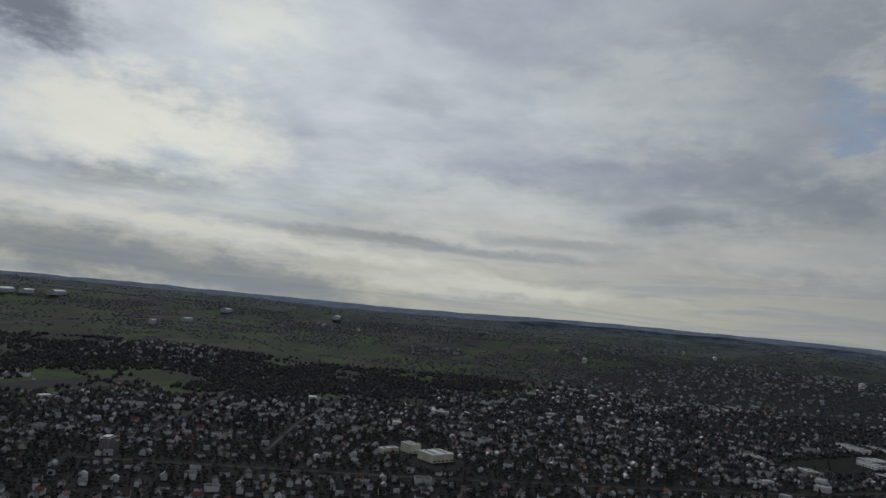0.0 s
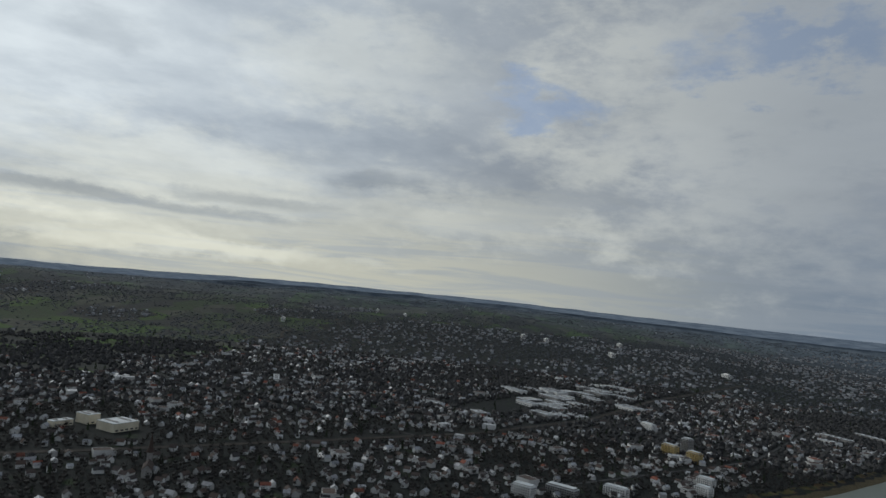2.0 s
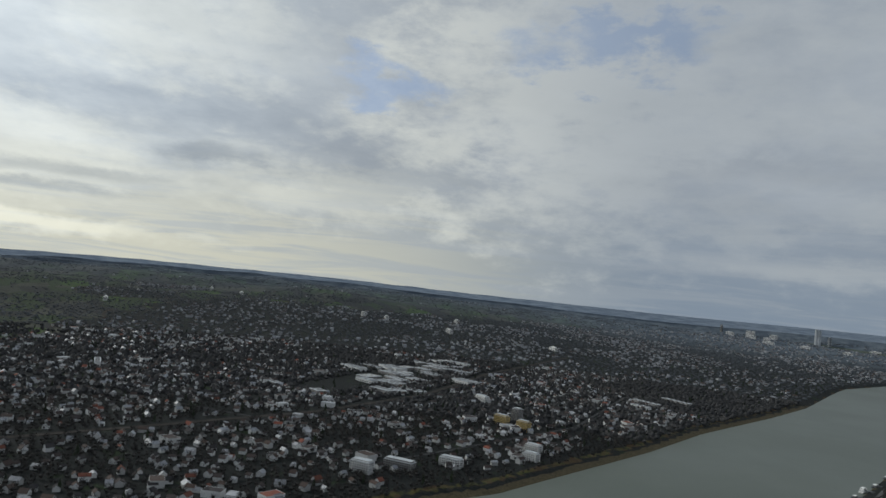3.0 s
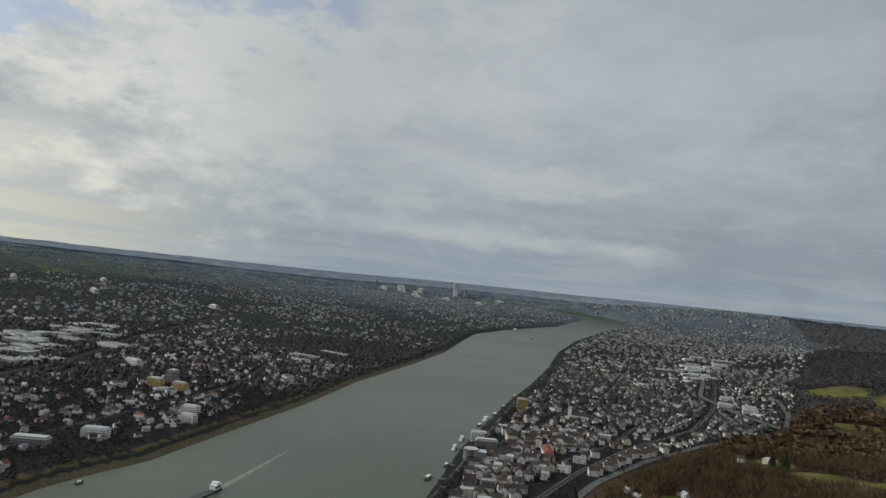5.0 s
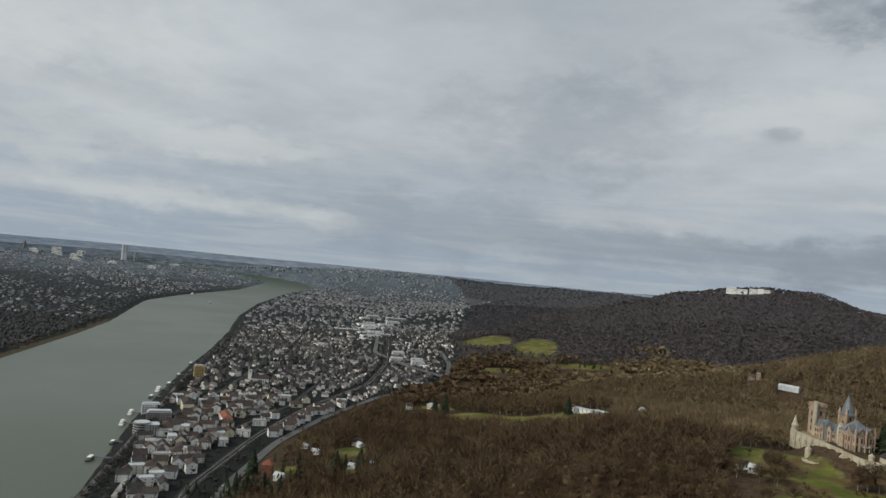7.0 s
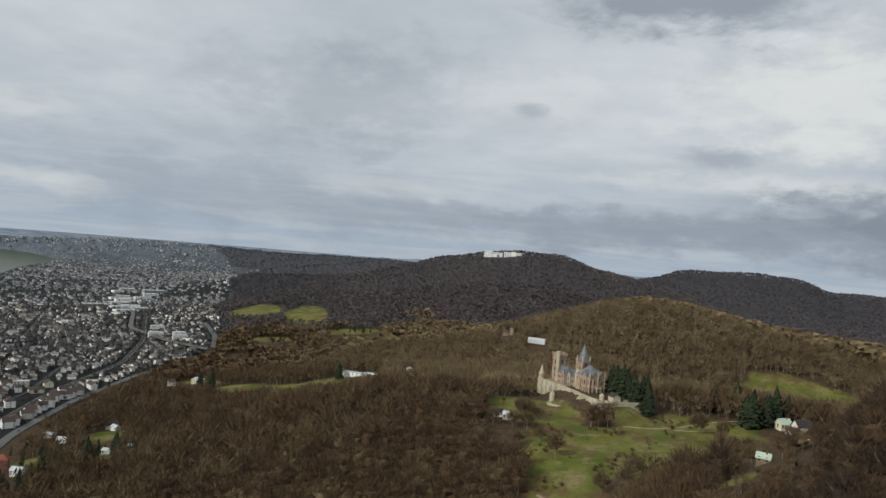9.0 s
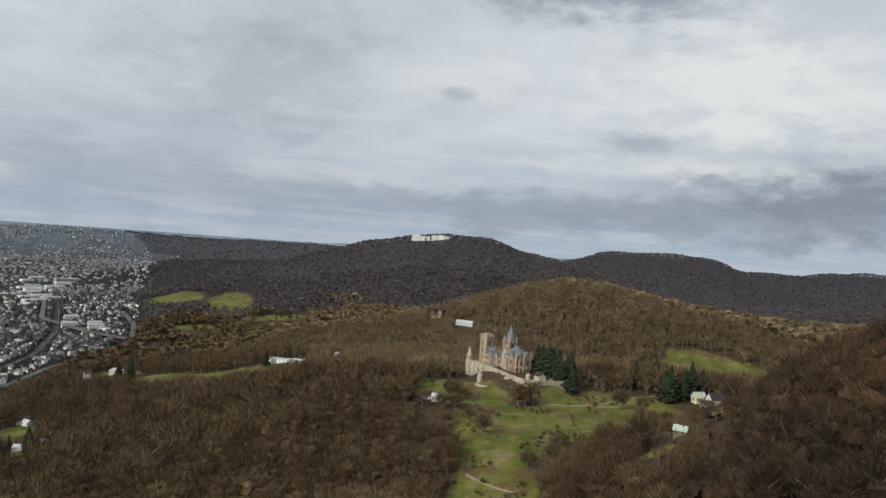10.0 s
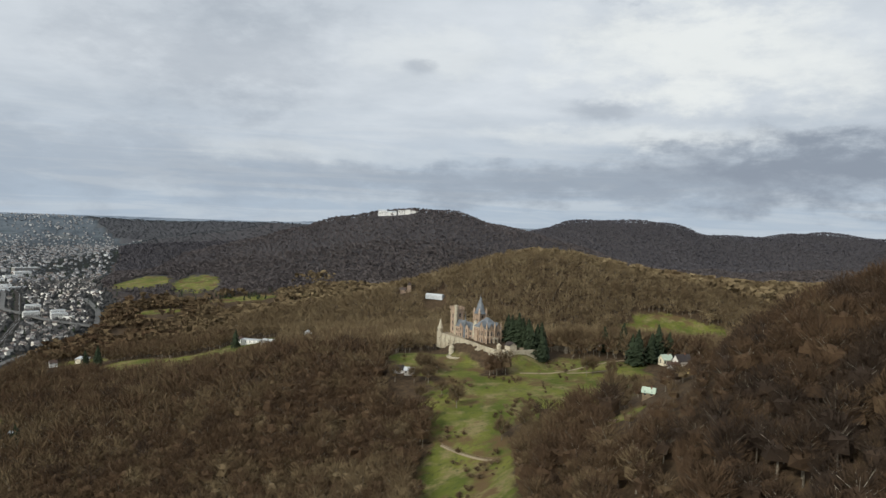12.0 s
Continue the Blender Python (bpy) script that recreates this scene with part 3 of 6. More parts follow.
def cap_tree(seed):
    """A far crown of the plain: an uneven pointed cap."""
    rng = np.random.RandomState(seed)
    V = [(rng.uniform(-0.15, 0.15), rng.uniform(-0.15, 0.15), 1.0)]
    for z, r in ((0.55, 0.38), (-0.1, 0.3)):
        for q in range(4):
            a, k = q * 1.5708 + rng.uniform(-0.4, 0.4), r * rng.uniform(0.65, 1.35)
            V.append((k * math.cos(a), k * math.sin(a), z + rng.uniform(-0.15, 0.15) * (z > 0)))
    F = [(0, 1 + q, 1 + (q + 1) % 4) for q in range(4)]
    for q in range(4):
        n = (q + 1) % 4
        F.extend([(1 + q, 5 + q, 1 + n), (1 + n, 5 + q, 5 + n)])
    return np.array(V), np.array(F), np.zeros(len(F), int)


def dome_tree(seed):
    """A distant crown: an uneven low dome."""
    rng = np.random.RandomState(seed)
    V = [(rng.uniform(-0.1, 0.1), rng.uniform(-0.1, 0.1), 1.0)]
    for z, r in ((0.68, 0.34), (0.0, 0.3)):
        for q in range(5):
            a, k = q * 1.2566 + rng.uniform(-0.35, 0.35), r * rng.uniform(0.75, 1.3)
            V.append((k * math.cos(a), k * math.sin(a), z + rng.uniform(-0.1, 0.1) * (z > 0)))
    F = [(0, 1 + q, 1 + (q + 1) % 5) for q in range(5)]
    for q in range(5):
        n = (q + 1) % 5
        F.extend([(1 + q, 6 + q, 1 + n), (1 + n, 6 + q, 6 + n)])
    return np.array(V), np.array(F), np.zeros(len(F), int)


def fir_tree(seed, tiers=6, rays=7):
    """A conifer one unit high: tiers of drooping pointed boughs of uneven length about a dense core."""
    rng = np.random.RandomState(seed)
    V, F, S = [], [], []
    for t in range(tiers):
        f = t / tiers
        z = 0.05 + 0.92 * f
        r = 0.23 * (1 - f ** 1.6) + 0.012
        for q in range(rays):
            a = (q + rng.uniform(0, 1)) * 6.283 / rays
            k = len(V)
            rr, dz = r * rng.uniform(0.6, 1.2), rng.uniform(-0.03, 0.03)
            top = min(1.0, z + rng.uniform(1.0, 1.9) / tiers)
            w = rng.uniform(0.3, 0.55)
            V.extend([(0.15 * rr * math.cos(a), 0.15 * rr * math.sin(a), top), (rr * math.cos(a - w), rr * math.sin(a - w), z + dz + 0.02),
                      (rr * 1.15 * math.cos(a), rr * 1.15 * math.sin(a), z + dz - 0.025), (rr * math.cos(a + w), rr * math.sin(a + w), z + dz + 0.02)])
            F.extend([(k, k + 1, k + 2), (k, k + 2, k + 3)])
            S.extend([0, 0])
    return np.array(V), np.array(F), np.array(S)


def scatter(name, kinds, x, y, h, mats, label, category, seed, spread=1.0, tints=None, sink=0.0):
    """Sets many trees into one mesh; they stand on the land and keep their own tint."""
    rng = np.random.RandomState(seed)
    z = land(x, y) - sink
    sc = shrink(x, y)
    base = warp(np.stack([x, y, z], -1))
    pick, turn = rng.randint(0, len(kinds), len(x)), rng.uniform(0, 6.283, len(x))
    tint = rng.uniform(0, 1, len(x)) if tints is None else tints
    VV, FF, SS, TT, k = [], [], [], [], 0
    for i, (V, F, S) in enumerate(kinds):
        m = np.nonzero(pick == i)[0]
        if not len(m):
            continue
        c, s = np.cos(turn[m])[:, None], np.sin(turn[m])[:, None]
        hh, wd = (h[m] * sc[m])[:, None], (h[m] * sc[m] * spread)[:, None]
        P = np.stack([(V[None, :, 0] * c - V[None, :, 1] * s) * wd, (V[None, :, 0] * s + V[None, :, 1] * c) * wd, V[None, :, 2] * hh], -1) + base[m][:, None]
        VV.append(P.reshape(-1, 3))
        FF.append((F[None] + (np.arange(len(m)) * len(V))[:, None, None] + k).reshape(-1, 3))
        SS.append(np.tile(S, len(m)))
        TT.append(np.repeat(tint[m], len(V)))
        k += len(m) * len(V)
    me = mesh_of(name, np.concatenate(VV), np.concatenate(FF), mats, np.concatenate(SS), dict(tint=np.concatenate(TT)))
    return tagged(new(name, me), label, category, kind="stuff")


def jittered(x0, x1, y0, y1, cell, rng):
    gx, gy = np.meshgrid(np.arange(x0, x1, cell), np.arange(y0, y1, cell))
    return (gx + rng.uniform(-0.45, 0.45, gx.shape) * cell).ravel(), (gy + rng.uniform(-0.45, 0.45, gx.shape) * cell).ravel()


def seen(x, y, lo=-38, hi=150):
    az = np.degrees(np.arctan2(-x, y))
    return (az > lo) & (az < hi)


def woods():
    rng = np.random.RandomState(21)
    x, y = jittered(-1400, 1900, 120, 2300, 9.0, rng)
    r = np.hypot(x, y)
    m, f, t, b = uses(x, y)
    east = x - np.interp(y, FOOT_Y, FOOT_X)
    ok = (east > 8) & (river(x, y) > 40) & seen(x, y, -40, 62) & (m < 0.5) & (r > 150)
    ok &= ~((np.hypot((x - 35) / 80, (y - 700) / 66) < 1))
    az = np.degrees(np.arctan2(-x, y))
    ok &= ~((az > -18.6) & (az < -9) & (r > 330) & (r < 560) & (rng.rand(len(x)) < 0.45))
    ok &= ~((az > -20) & (az < -14.2) & (r > 455) & (r < 690) & (rng.rand(len(x)) < 0.9))
    x, y, r = x[ok], y[ok], r[ok]
    for line, gap in ((MAIN_ROAD, 34), (RAILWAY, 18), (LINK_ROAD, 16)):
        clear = to_line(x, y, line) > np.where(y < 1250, gap, 14)
        x, y, r = x[clear], y[clear], r[clear]
    # glades about the houses, opened downhill, and low edges before the meadows
    u, v = x / r, y / r
    clear = np.ones(len(x), bool)
    for hx, hy, gap in GLADES:
        k = np.clip((hx - x) * u + (hy - y) * v, 0, 150 if hx > 150 else 62 if hx > 50 else 75 if math.hypot(hx, hy) < 900 else 105 if hx < -150 else 40)
        clear &= np.hypot(hx - x - k * u, hy - y - k * v) > gap
    for k, start in ((20, 0), (45, 0), (75, 800), (105, 850), (140, 1400)):
        clear &= (patch(x + k * u, y + k * v, MEADOWS) < 0.5) | (rng.rand(len(x)) < 0.15) | (r < start)
    x, y, r = x[clear], y[clear], r[clear]
    az = np.degrees(np.arctan2(-x, y))
    # sun patch behind the castle painted in as a paler tint
    tint = np.clip(0.40 + 0.13 * waves(x, y, 90, 31) + 0.12 * waves(x, y, 260, 32) + rng.normal(0, 0.14, len(x)) + 0.18 * step(r, 600, 760) * step(az, 16, 0) * step(az, -24, -12) - 0.2 * step(az, -14, -24) * step(r, 700, 500), 0, 1)
    h = rng.uniform(11, 23, len(x))
    h = np.where((az > -21) & (az < -13) & (r > 330) & (r < 560), h * 0.6, h)
    near = r < 640
    mid = (r >= 640) & (r < 1350)
    # paler tint towards the castle carries the painted sun patch farther back
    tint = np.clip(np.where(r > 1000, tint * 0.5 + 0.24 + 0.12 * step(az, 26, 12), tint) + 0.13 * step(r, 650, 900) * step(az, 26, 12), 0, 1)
    far = (r >= 1350) & (rng.rand(len(x)) < 0.6)
    close = r < 430
    scatter("near_woods", [bare_tree(s, 310, 0.0085, size=0.68, limbs=7) for s in range(6)], x[close], y[close], h[close], [BARE, BARK],
            "dense leafless brown beech wood on the hillside", "woods", 1, 1.2, tint[close])
    near &= ~close
    scatter("near_woods", [bare_tree(s, 190, 0.0115, size=0.8, limbs=5) for s in range(6)], x[near], y[near], h[near], [BARE, BARK],
            "leafless brown beech wood round the castle meadow", "woods", 1, 1.2, tint[near])
    scatter("middle_woods", [bare_tree(s + 20, 42, 0.020, limbs=1, size=1.5, core=0.5) for s in range(5)], x[mid], y[mid], h[mid], [BARE, BARK],
            "leafless brown woods over rolling hills", "woods", 2, 1.18, tint[mid])
    # past about 2 km the slopes change to the haze-tinted twigs
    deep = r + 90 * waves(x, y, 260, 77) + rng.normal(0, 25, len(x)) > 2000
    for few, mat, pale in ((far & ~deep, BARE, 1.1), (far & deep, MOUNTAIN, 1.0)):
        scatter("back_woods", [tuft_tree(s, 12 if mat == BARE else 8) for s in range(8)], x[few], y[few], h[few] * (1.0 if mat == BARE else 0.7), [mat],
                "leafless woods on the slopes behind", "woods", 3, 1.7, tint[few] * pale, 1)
    x, y = jittered(-2600, 3200, 1900, 4300, 11.5, rng)
    east = x - np.interp(y, FOOT_Y, FOOT_X)
    m, f, t, b = uses(x, y)
    ok = (east > 6) & seen(x, y, -34, 45) & (m < 0.5) & (land(x, y) > 12) & (np.hypot(x, y) > 2000)
    r = np.hypot(x, y)
    for hx, hy, gap in GLADES:
        k = np.clip((hx - x) * x / r + (hy - y) * y / r, 0, 34)
        ok &= np.hypot(hx - x - k * x / r, hy - y - k * y / r) > gap
    x, y = x[ok], y[ok]
    tint = np.clip(0.3 + 0.2 * waves(x, y, 400, 31) + 0.1 * waves(x, y, 120, 33) + rng.normal(0, 0.08, len(x)), 0, 1)
    # ridges past 2.8 km get the bluer haze colour
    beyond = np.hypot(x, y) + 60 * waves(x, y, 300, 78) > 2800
    for some, mat, text in ((~beyond, MOUNTAIN, "dark leafless woods covering the hotel mountain"), (beyond, RIDGE, "leafless woods on the ridges beyond, tinted with blue haze")):
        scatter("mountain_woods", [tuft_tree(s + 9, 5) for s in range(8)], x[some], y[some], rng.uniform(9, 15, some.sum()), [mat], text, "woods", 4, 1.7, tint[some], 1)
    x, y = jittered(-5200, 1500, 3400, 7600, 32, rng)
    ok = (x > np.interp(y, FOOT_Y, FOOT_X)) & seen(x, y, -34, 50) & (land(x, y) > 45) & (np.hypot((x + 3000) / 2, y - 5415) > 110)
    x, y = x[ok], y[ok]
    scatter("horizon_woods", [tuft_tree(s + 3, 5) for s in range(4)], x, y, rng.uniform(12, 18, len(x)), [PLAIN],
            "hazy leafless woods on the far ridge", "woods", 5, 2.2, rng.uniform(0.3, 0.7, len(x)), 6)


def plain_woods():
    """Copses, gardens and woods west of the river."""
    rng = np.random.RandomState(5)
    for cell, r0, r1, size in ((12, 700, 1450, 1.0), (14, 1450, 2600, 1.25), (28, 2600, 5200, 1.8), (68, 5200, 11000, 2.8)):
        x, y = jittered(-r1, min(r1, 900), -r1, r1, cell, rng)
        r = np.hypot(x, y)
        east = x - np.interp(y, FOOT_Y, FOOT_X)
        w = river(x, y)
        m, f, t, b = uses(x, y)
        wild = waves(x, y, 900, 41) * 0.7 + waves(x, y, 300, 42) * 0.5
        hedge = step(np.abs(waves(x, y, 520, 44)), 0.10, 0.03) + step(np.abs(waves(x, y, 700, 45)), 0.08, 0.03)
        dens = np.where(f > 0.5, 0.02 + 0.95 * step(wild, -0.12, 0.06) + 0.6 * hedge, (0.74 if r1 < 2000 else 0.78) + 0.25 * step(wild, 0.1, 0.5))
        park = (np.hypot((x + 1900) / 420, (y - 1180) / 260) < 1)
        ok = (east < 0) & (w > 26) & (r > r0) & (r <= r1) & seen(x, y, 20, 150) & ((rng.rand(len(x)) < dens) | park)
        ok &= (r1 < 5300) | (f > 0.5) | (rng.rand(len(x)) < 0.5)
        town_right = x > np.interp(y, [p[1] for p in RIGHT_BANK[::-1]], [p[0] for p in RIGHT_BANK[::-1]])
        ok &= ~(town_right & (r1 < 2000)) | (rng.rand(len(x)) < 0.55)
        for line, gap in KEEP_CLEAR:
            ok &= to_line(x, y, line) > gap * 0.7
        x, y, park = x[ok], y[ok], park[ok]
        tint = np.clip(0.28 + 0.2 * waves(x, y, 500, 43) + rng.normal(0, 0.2, len(x)), 0, 1)
        # outer rings use the haze-tinted twig colours
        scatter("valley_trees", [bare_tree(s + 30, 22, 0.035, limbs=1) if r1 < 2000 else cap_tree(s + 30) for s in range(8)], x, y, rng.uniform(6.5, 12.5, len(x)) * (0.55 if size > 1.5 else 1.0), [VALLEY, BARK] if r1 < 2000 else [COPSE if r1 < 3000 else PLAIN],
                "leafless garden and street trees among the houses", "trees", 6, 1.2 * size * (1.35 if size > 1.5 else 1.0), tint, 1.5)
    x, y = jittered(-2600, 300, -1200, 2600, 52, rng)
    ok = (x < np.interp(y, FOOT_Y, FOOT_X)) & (river(x, y) > 40) & (rng.rand(len(x)) < 0.4) & seen(x, y) & (np.hypot(x, y) > 700)
    x, y = x[ok], y[ok]
    for cx, cy, a, b, n in ((-500, 690, 75, 60, 70), (-540, 600, 45, 70, 40), (-430, 1860, 330, 60, 90), (-200, 1800, 150, 40, 40), (-480, 620, 60, 40, 30)):
        u, v = rng.normal(0, 0.5, (2, n))
        x, y = np.r_[x, cx + a * u], np.r_[y, cy + b * v]
    far_from = np.min([np.hypot(x - hx, y - hy) - gap for hx, hy, gap in GLADES], axis=0) > -3
    x, y = x[far_from], y[far_from]
    scatter("garden_conifers", [fir_tree(s, 4, 5) for s in range(4)], x, y, rng.uniform(9, 17, len(x)), [CONIFER],
            "dark green garden conifers between the houses", "conifers", 8)


woods()
plain_woods()


# ---- towns ----
def house_shape(w, d, hw, hr, eave=0.5):
    """Walls with gables, and a roof of two thick slopes with eaves. Points, quads, slots."""
    a, b = w / 2, d / 2
    V = [(-a, -b, -4), (a, -b, -4), (a, b, -4), (-a, b, -4), (-a, -b, hw), (a, -b, hw), (a, b, hw), (-a, b, hw), (-a, 0, hw + hr), (a, 0, hw + hr)]
    F = [(0, 1, 5, 4), (2, 3, 7, 6), (1, 2, 6, 5), (3, 0, 4, 7), (5, 6, 9, 9), (7, 4, 8, 8)]
    S = [0] * 6
    s = hr / b
    k = len(V)
    e, o = eave, 0.35
    V += [(-a - o, -b - e, hw - e * s), (a + o, -b - e, hw - e * s), (a + o, 0, hw + hr), (-a - o, 0, hw + hr), (a + o, b + e, hw - e * s), (-a - o, b + e, hw - e * s)]
    V += [(p[0], p[1], p[2] + 0.35) for p in V[k:k + 6]]
    F += [(k + 6, k + 7, k + 8, k + 9), (k + 9, k + 8, k + 10, k + 11), (k, k + 1, k + 7, k + 6), (k + 4, k + 5, k + 11, k + 10),
          (k + 1, k + 2, k + 8, k + 7), (k + 2, k + 4, k + 10, k + 8), (k + 5, k + 3, k + 9, k + 11), (k + 3, k, k + 6, k + 9)]
    S += [1] * 8
    return np.array(V, float), F, S


def block_shape(w, d, h):
    """A flat-roofed block or hall with a parapet step."""
    a, b = w / 2, d / 2
    V = [(-a, -b, -4), (a, -b, -4), (a, b, -4), (-a, b, -4), (-a, -b, h), (a, -b, h), (a, b, h), (-a, b, h)]
    F = [(0, 1, 5, 4), (1, 2, 6, 5), (2, 3, 7, 6), (3, 0, 4, 7)]
    S = [0] * 4
    k = len(V)
    V += [(-a + .3, -b + .3, h - .3), (a - .3, -b + .3, h - .3), (a - .3, b - .3, h - .3), (-a + .3, b - .3, h - .3)]
    F += [(k, k + 1, k + 2, k + 3), (4, 5, k + 1, k), (5, 6, k + 2, k + 1), (6, 7, k + 3, k + 2), (7, 4, k, k + 3)]
    S += [1] + [0] * 4
    return np.array(V, float), F, S


def settle(name, shapes, x, y, turn, size, mats, label, category, seed):
    rng = np.random.RandomState(seed)
    base = warp(np.stack([x, y, land(x, y)], -1))
    sc = shrink(x, y) * size
    V, F, S = [], [], []
    k = 0
    pick = rng.randint(0, len(shapes), len(x))
    for i in range(len(x)):
        v, f, s = shapes[pick[i]]
        c, q = math.cos(turn[i]), math.sin(turn[i])
        V.append(np.stack([v[:, 0] * c - v[:, 1] * q, v[:, 0] * q + v[:, 1] * c, v[:, 2]], 1) * sc[i] + base[i])
        for g, sl in zip(f, s):
            g = [n + k for n in g]
            F.append((g[0], g[1], g[2]))
            S.append(sl)
            if g[3] != g[2]:
                F.append((g[0], g[2], g[3]))
                S.append(sl)
        k += len(v)
    me = mesh_of(name, np.concatenate(V), F, mats, S)
    return tagged(new(name, me), label, category, kind="stuff")


def towns():
    rng = np.random.RandomState(77)
    hs = [house_shape(rng.uniform(10, 16), rng.uniform(8.5, 11), rng.uniform(4.5, 8.5), rng.uniform(3, 5)) for _ in range(10)]
    bs = [block_shape(rng.uniform(18, 40), rng.uniform(12, 20), rng.uniform(6, 12)) for _ in range(4)]
    for name, cell, r0, r1, size in (("houses", 22, 700, 2600, 0.8), ("houses_beyond", 30, 2600, 5500, 0.85), ("city_houses", 50, 5500, 10500, 1.0)):
        x, y = jittered(-r1, min(r1, 900), -r1, r1, cell, rng)
        r = np.hypot(x, y)
        east = x - np.interp(y, FOOT_Y, FOOT_X)
        w = river(x, y)
        m, f, t, b = uses(x, y)
        right = x > np.interp(y, [p[1] for p in RIGHT_BANK[::-1]], [p[0] for p in RIGHT_BANK[::-1]])
        wild = waves(x, y, 900, 41) * 0.7 + waves(x, y, 300, 42) * 0.5
        dens = np.where(right, np.where(r > 2600, 0.55, np.where(r > 1750, 0.74, 0.9)) - 0.4 * step(waves(x, y, 420, 46), 0.1, 0.5), np.where(r > 2600, 0.40, np.where(r < 1350, 0.78, 0.66)) - 0.40 * step(wild, -0.1, 0.4)) * np.where(f > 0.5, 0.015, 1.0)
        park = (np.hypot((x + 1900) / 420, (y - 1180) / 260) < 1)
        ok = (east < -22) & (w > np.where(right, 42, 60)) & (r > r0) & (r <= r1) & seen(x, y, 20, 150) & (rng.rand(len(x)) < dens) & ~park
        ok &= ~(right & (r < 1330))
        for line, gap in KEEP_CLEAR:
            ok &= to_line(x, y, line) > gap
        x, y = x[ok], y[ok]
        turn = 0.69 + 0.6 * np.round(waves(x, y, 500, 51) * 1.5) + np.where(rng.rand(len(x)) < 0.5, 0, 1.571) + rng.normal(0, 0.06, len(x))
        right = x > np.interp(y, [p[1] for p in RIGHT_BANK[::-1]], [p[0] for p in RIGHT_BANK[::-1]])
        dice = rng.rand(len(x))
        pale, red = dice < 0.24, dice > 0.94
        # house walls past 2.6 km take the haze-dimmed copy
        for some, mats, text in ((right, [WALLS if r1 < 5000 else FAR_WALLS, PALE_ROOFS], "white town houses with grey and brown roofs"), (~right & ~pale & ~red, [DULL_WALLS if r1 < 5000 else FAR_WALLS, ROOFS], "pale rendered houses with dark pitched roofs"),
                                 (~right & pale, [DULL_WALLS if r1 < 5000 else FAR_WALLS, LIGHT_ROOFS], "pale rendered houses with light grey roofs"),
                                 (~right & red & (np.hypot(x, y) < 2600), [DULL_WALLS, RED_ROOFS], "pale rendered houses with red tiled roofs")):
            if not some.any():
                continue
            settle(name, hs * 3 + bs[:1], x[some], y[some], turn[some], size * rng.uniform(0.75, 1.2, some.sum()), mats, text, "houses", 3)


towns()


# ---- building blocks for single things ----
def part(name, bm, mat, parent, label=""):
    """One mesh object under a thing or a part."""
    me = bpy.data.meshes.new(name)
    bm.to_mesh(me)
    bm.free()
    me.materials.append(mat)
    ob = new(name, me)
    ob.parent = parent
    if label:
        ob["label"] = label
    return ob


def thing(name, label, category, m, group=""):
    ob = new(name)
    ob.empty_display_size = 0.5
    ob.matrix_world = m
    return tagged(ob, label, category, group)


def boxes(*specs):
    """A mesh of boxes: x0, x1, y0, y1, z0, z1 each."""
    bm = bmesh.new()
    for x0, x1, y0, y1, z0, z1 in specs:
        v = [bm.verts.new(p) for p in ((x0, y0, z0), (x1, y0, z0), (x1, y1, z0), (x0, y1, z0), (x0, y0, z1), (x1, y0, z1), (x1, y1, z1), (x0, y1, z1))]
        for f in ((3, 2, 1, 0), (4, 5, 6, 7), (0, 1, 5, 4), (1, 2, 6, 5), (2, 3, 7, 6), (3, 0, 4, 7)):
            bm.faces.new([v[i] for i in f])
    return bm


def turned(bm, x, y, z=0.0, profile=((1, 0), (1, 1)), sides=12, phase=0.0):
    """Adds a body of revolution: radius, height pairs from the bottom up."""
    rings = []
    for r, h in profile:
        if r < 1e-4:
            rings.append([bm.verts.new((x, y, z + h))])
        else:
            rings.append([bm.verts.new((x + r * math.cos(phase + k * 2 * math.pi / sides), y + r * math.sin(phase + k * 2 * math.pi / sides), z + h)) for k in range(sides)])
    for a, b in zip(rings, rings[1:]):
        for k in range(sides):
            n = (k + 1) % sides
            if len(b) == 1:
                bm.faces.new((a[k], a[n], b[0]))
            elif len(a) == 1:
                bm.faces.new((a[0], b[n], b[k]))
            else:
                bm.faces.new((a[k], a[n], b[n], b[k]))
    if len(rings[-1]) > 1:
        bm.faces.new(rings[-1])
    return bm


def gable(bm, x0, x1, y0, y1, z0, z1, along="x", over=0.5, thick=0.4):
    """A pitched roof with eaves and thickness; the ridge runs along x or y."""
    if along == "x":
        pts = [(y0 - over, z0), ((y0 + y1) / 2, z1), (y1 + over, z0), (y1 + over, z0 + thick), ((y0 + y1) / 2, z1 + thick * 1.3), (y0 - over, z0 + thick)]
        ends = [[(x, p[0], p[1]) for p in pts] for x in (x0 - over, x1 + over)]
    else:
        pts = [(x0 - over, z0), ((x0 + x1) / 2, z1), (x1 + over, z0), (x1 + over, z0 + thick), ((x0 + x1) / 2, z1 + thick * 1.3), (x0 - over, z0 + thick)]
        ends = [[(p[0], y, p[1]) for p in pts] for y in (y0 - over, y1 + over)]
    a, b = ([bm.verts.new(p) for p in e] for e in ends)
    for k in range(6):
        n = (k + 1) % 6
        bm.faces.new((a[k], a[n], b[n], b[k]))
    for r in (a, b):
        bm.faces.new((r[0], r[1], r[4], r[5]))
        bm.faces.new((r[1], r[2], r[3], r[4]))
    return bm


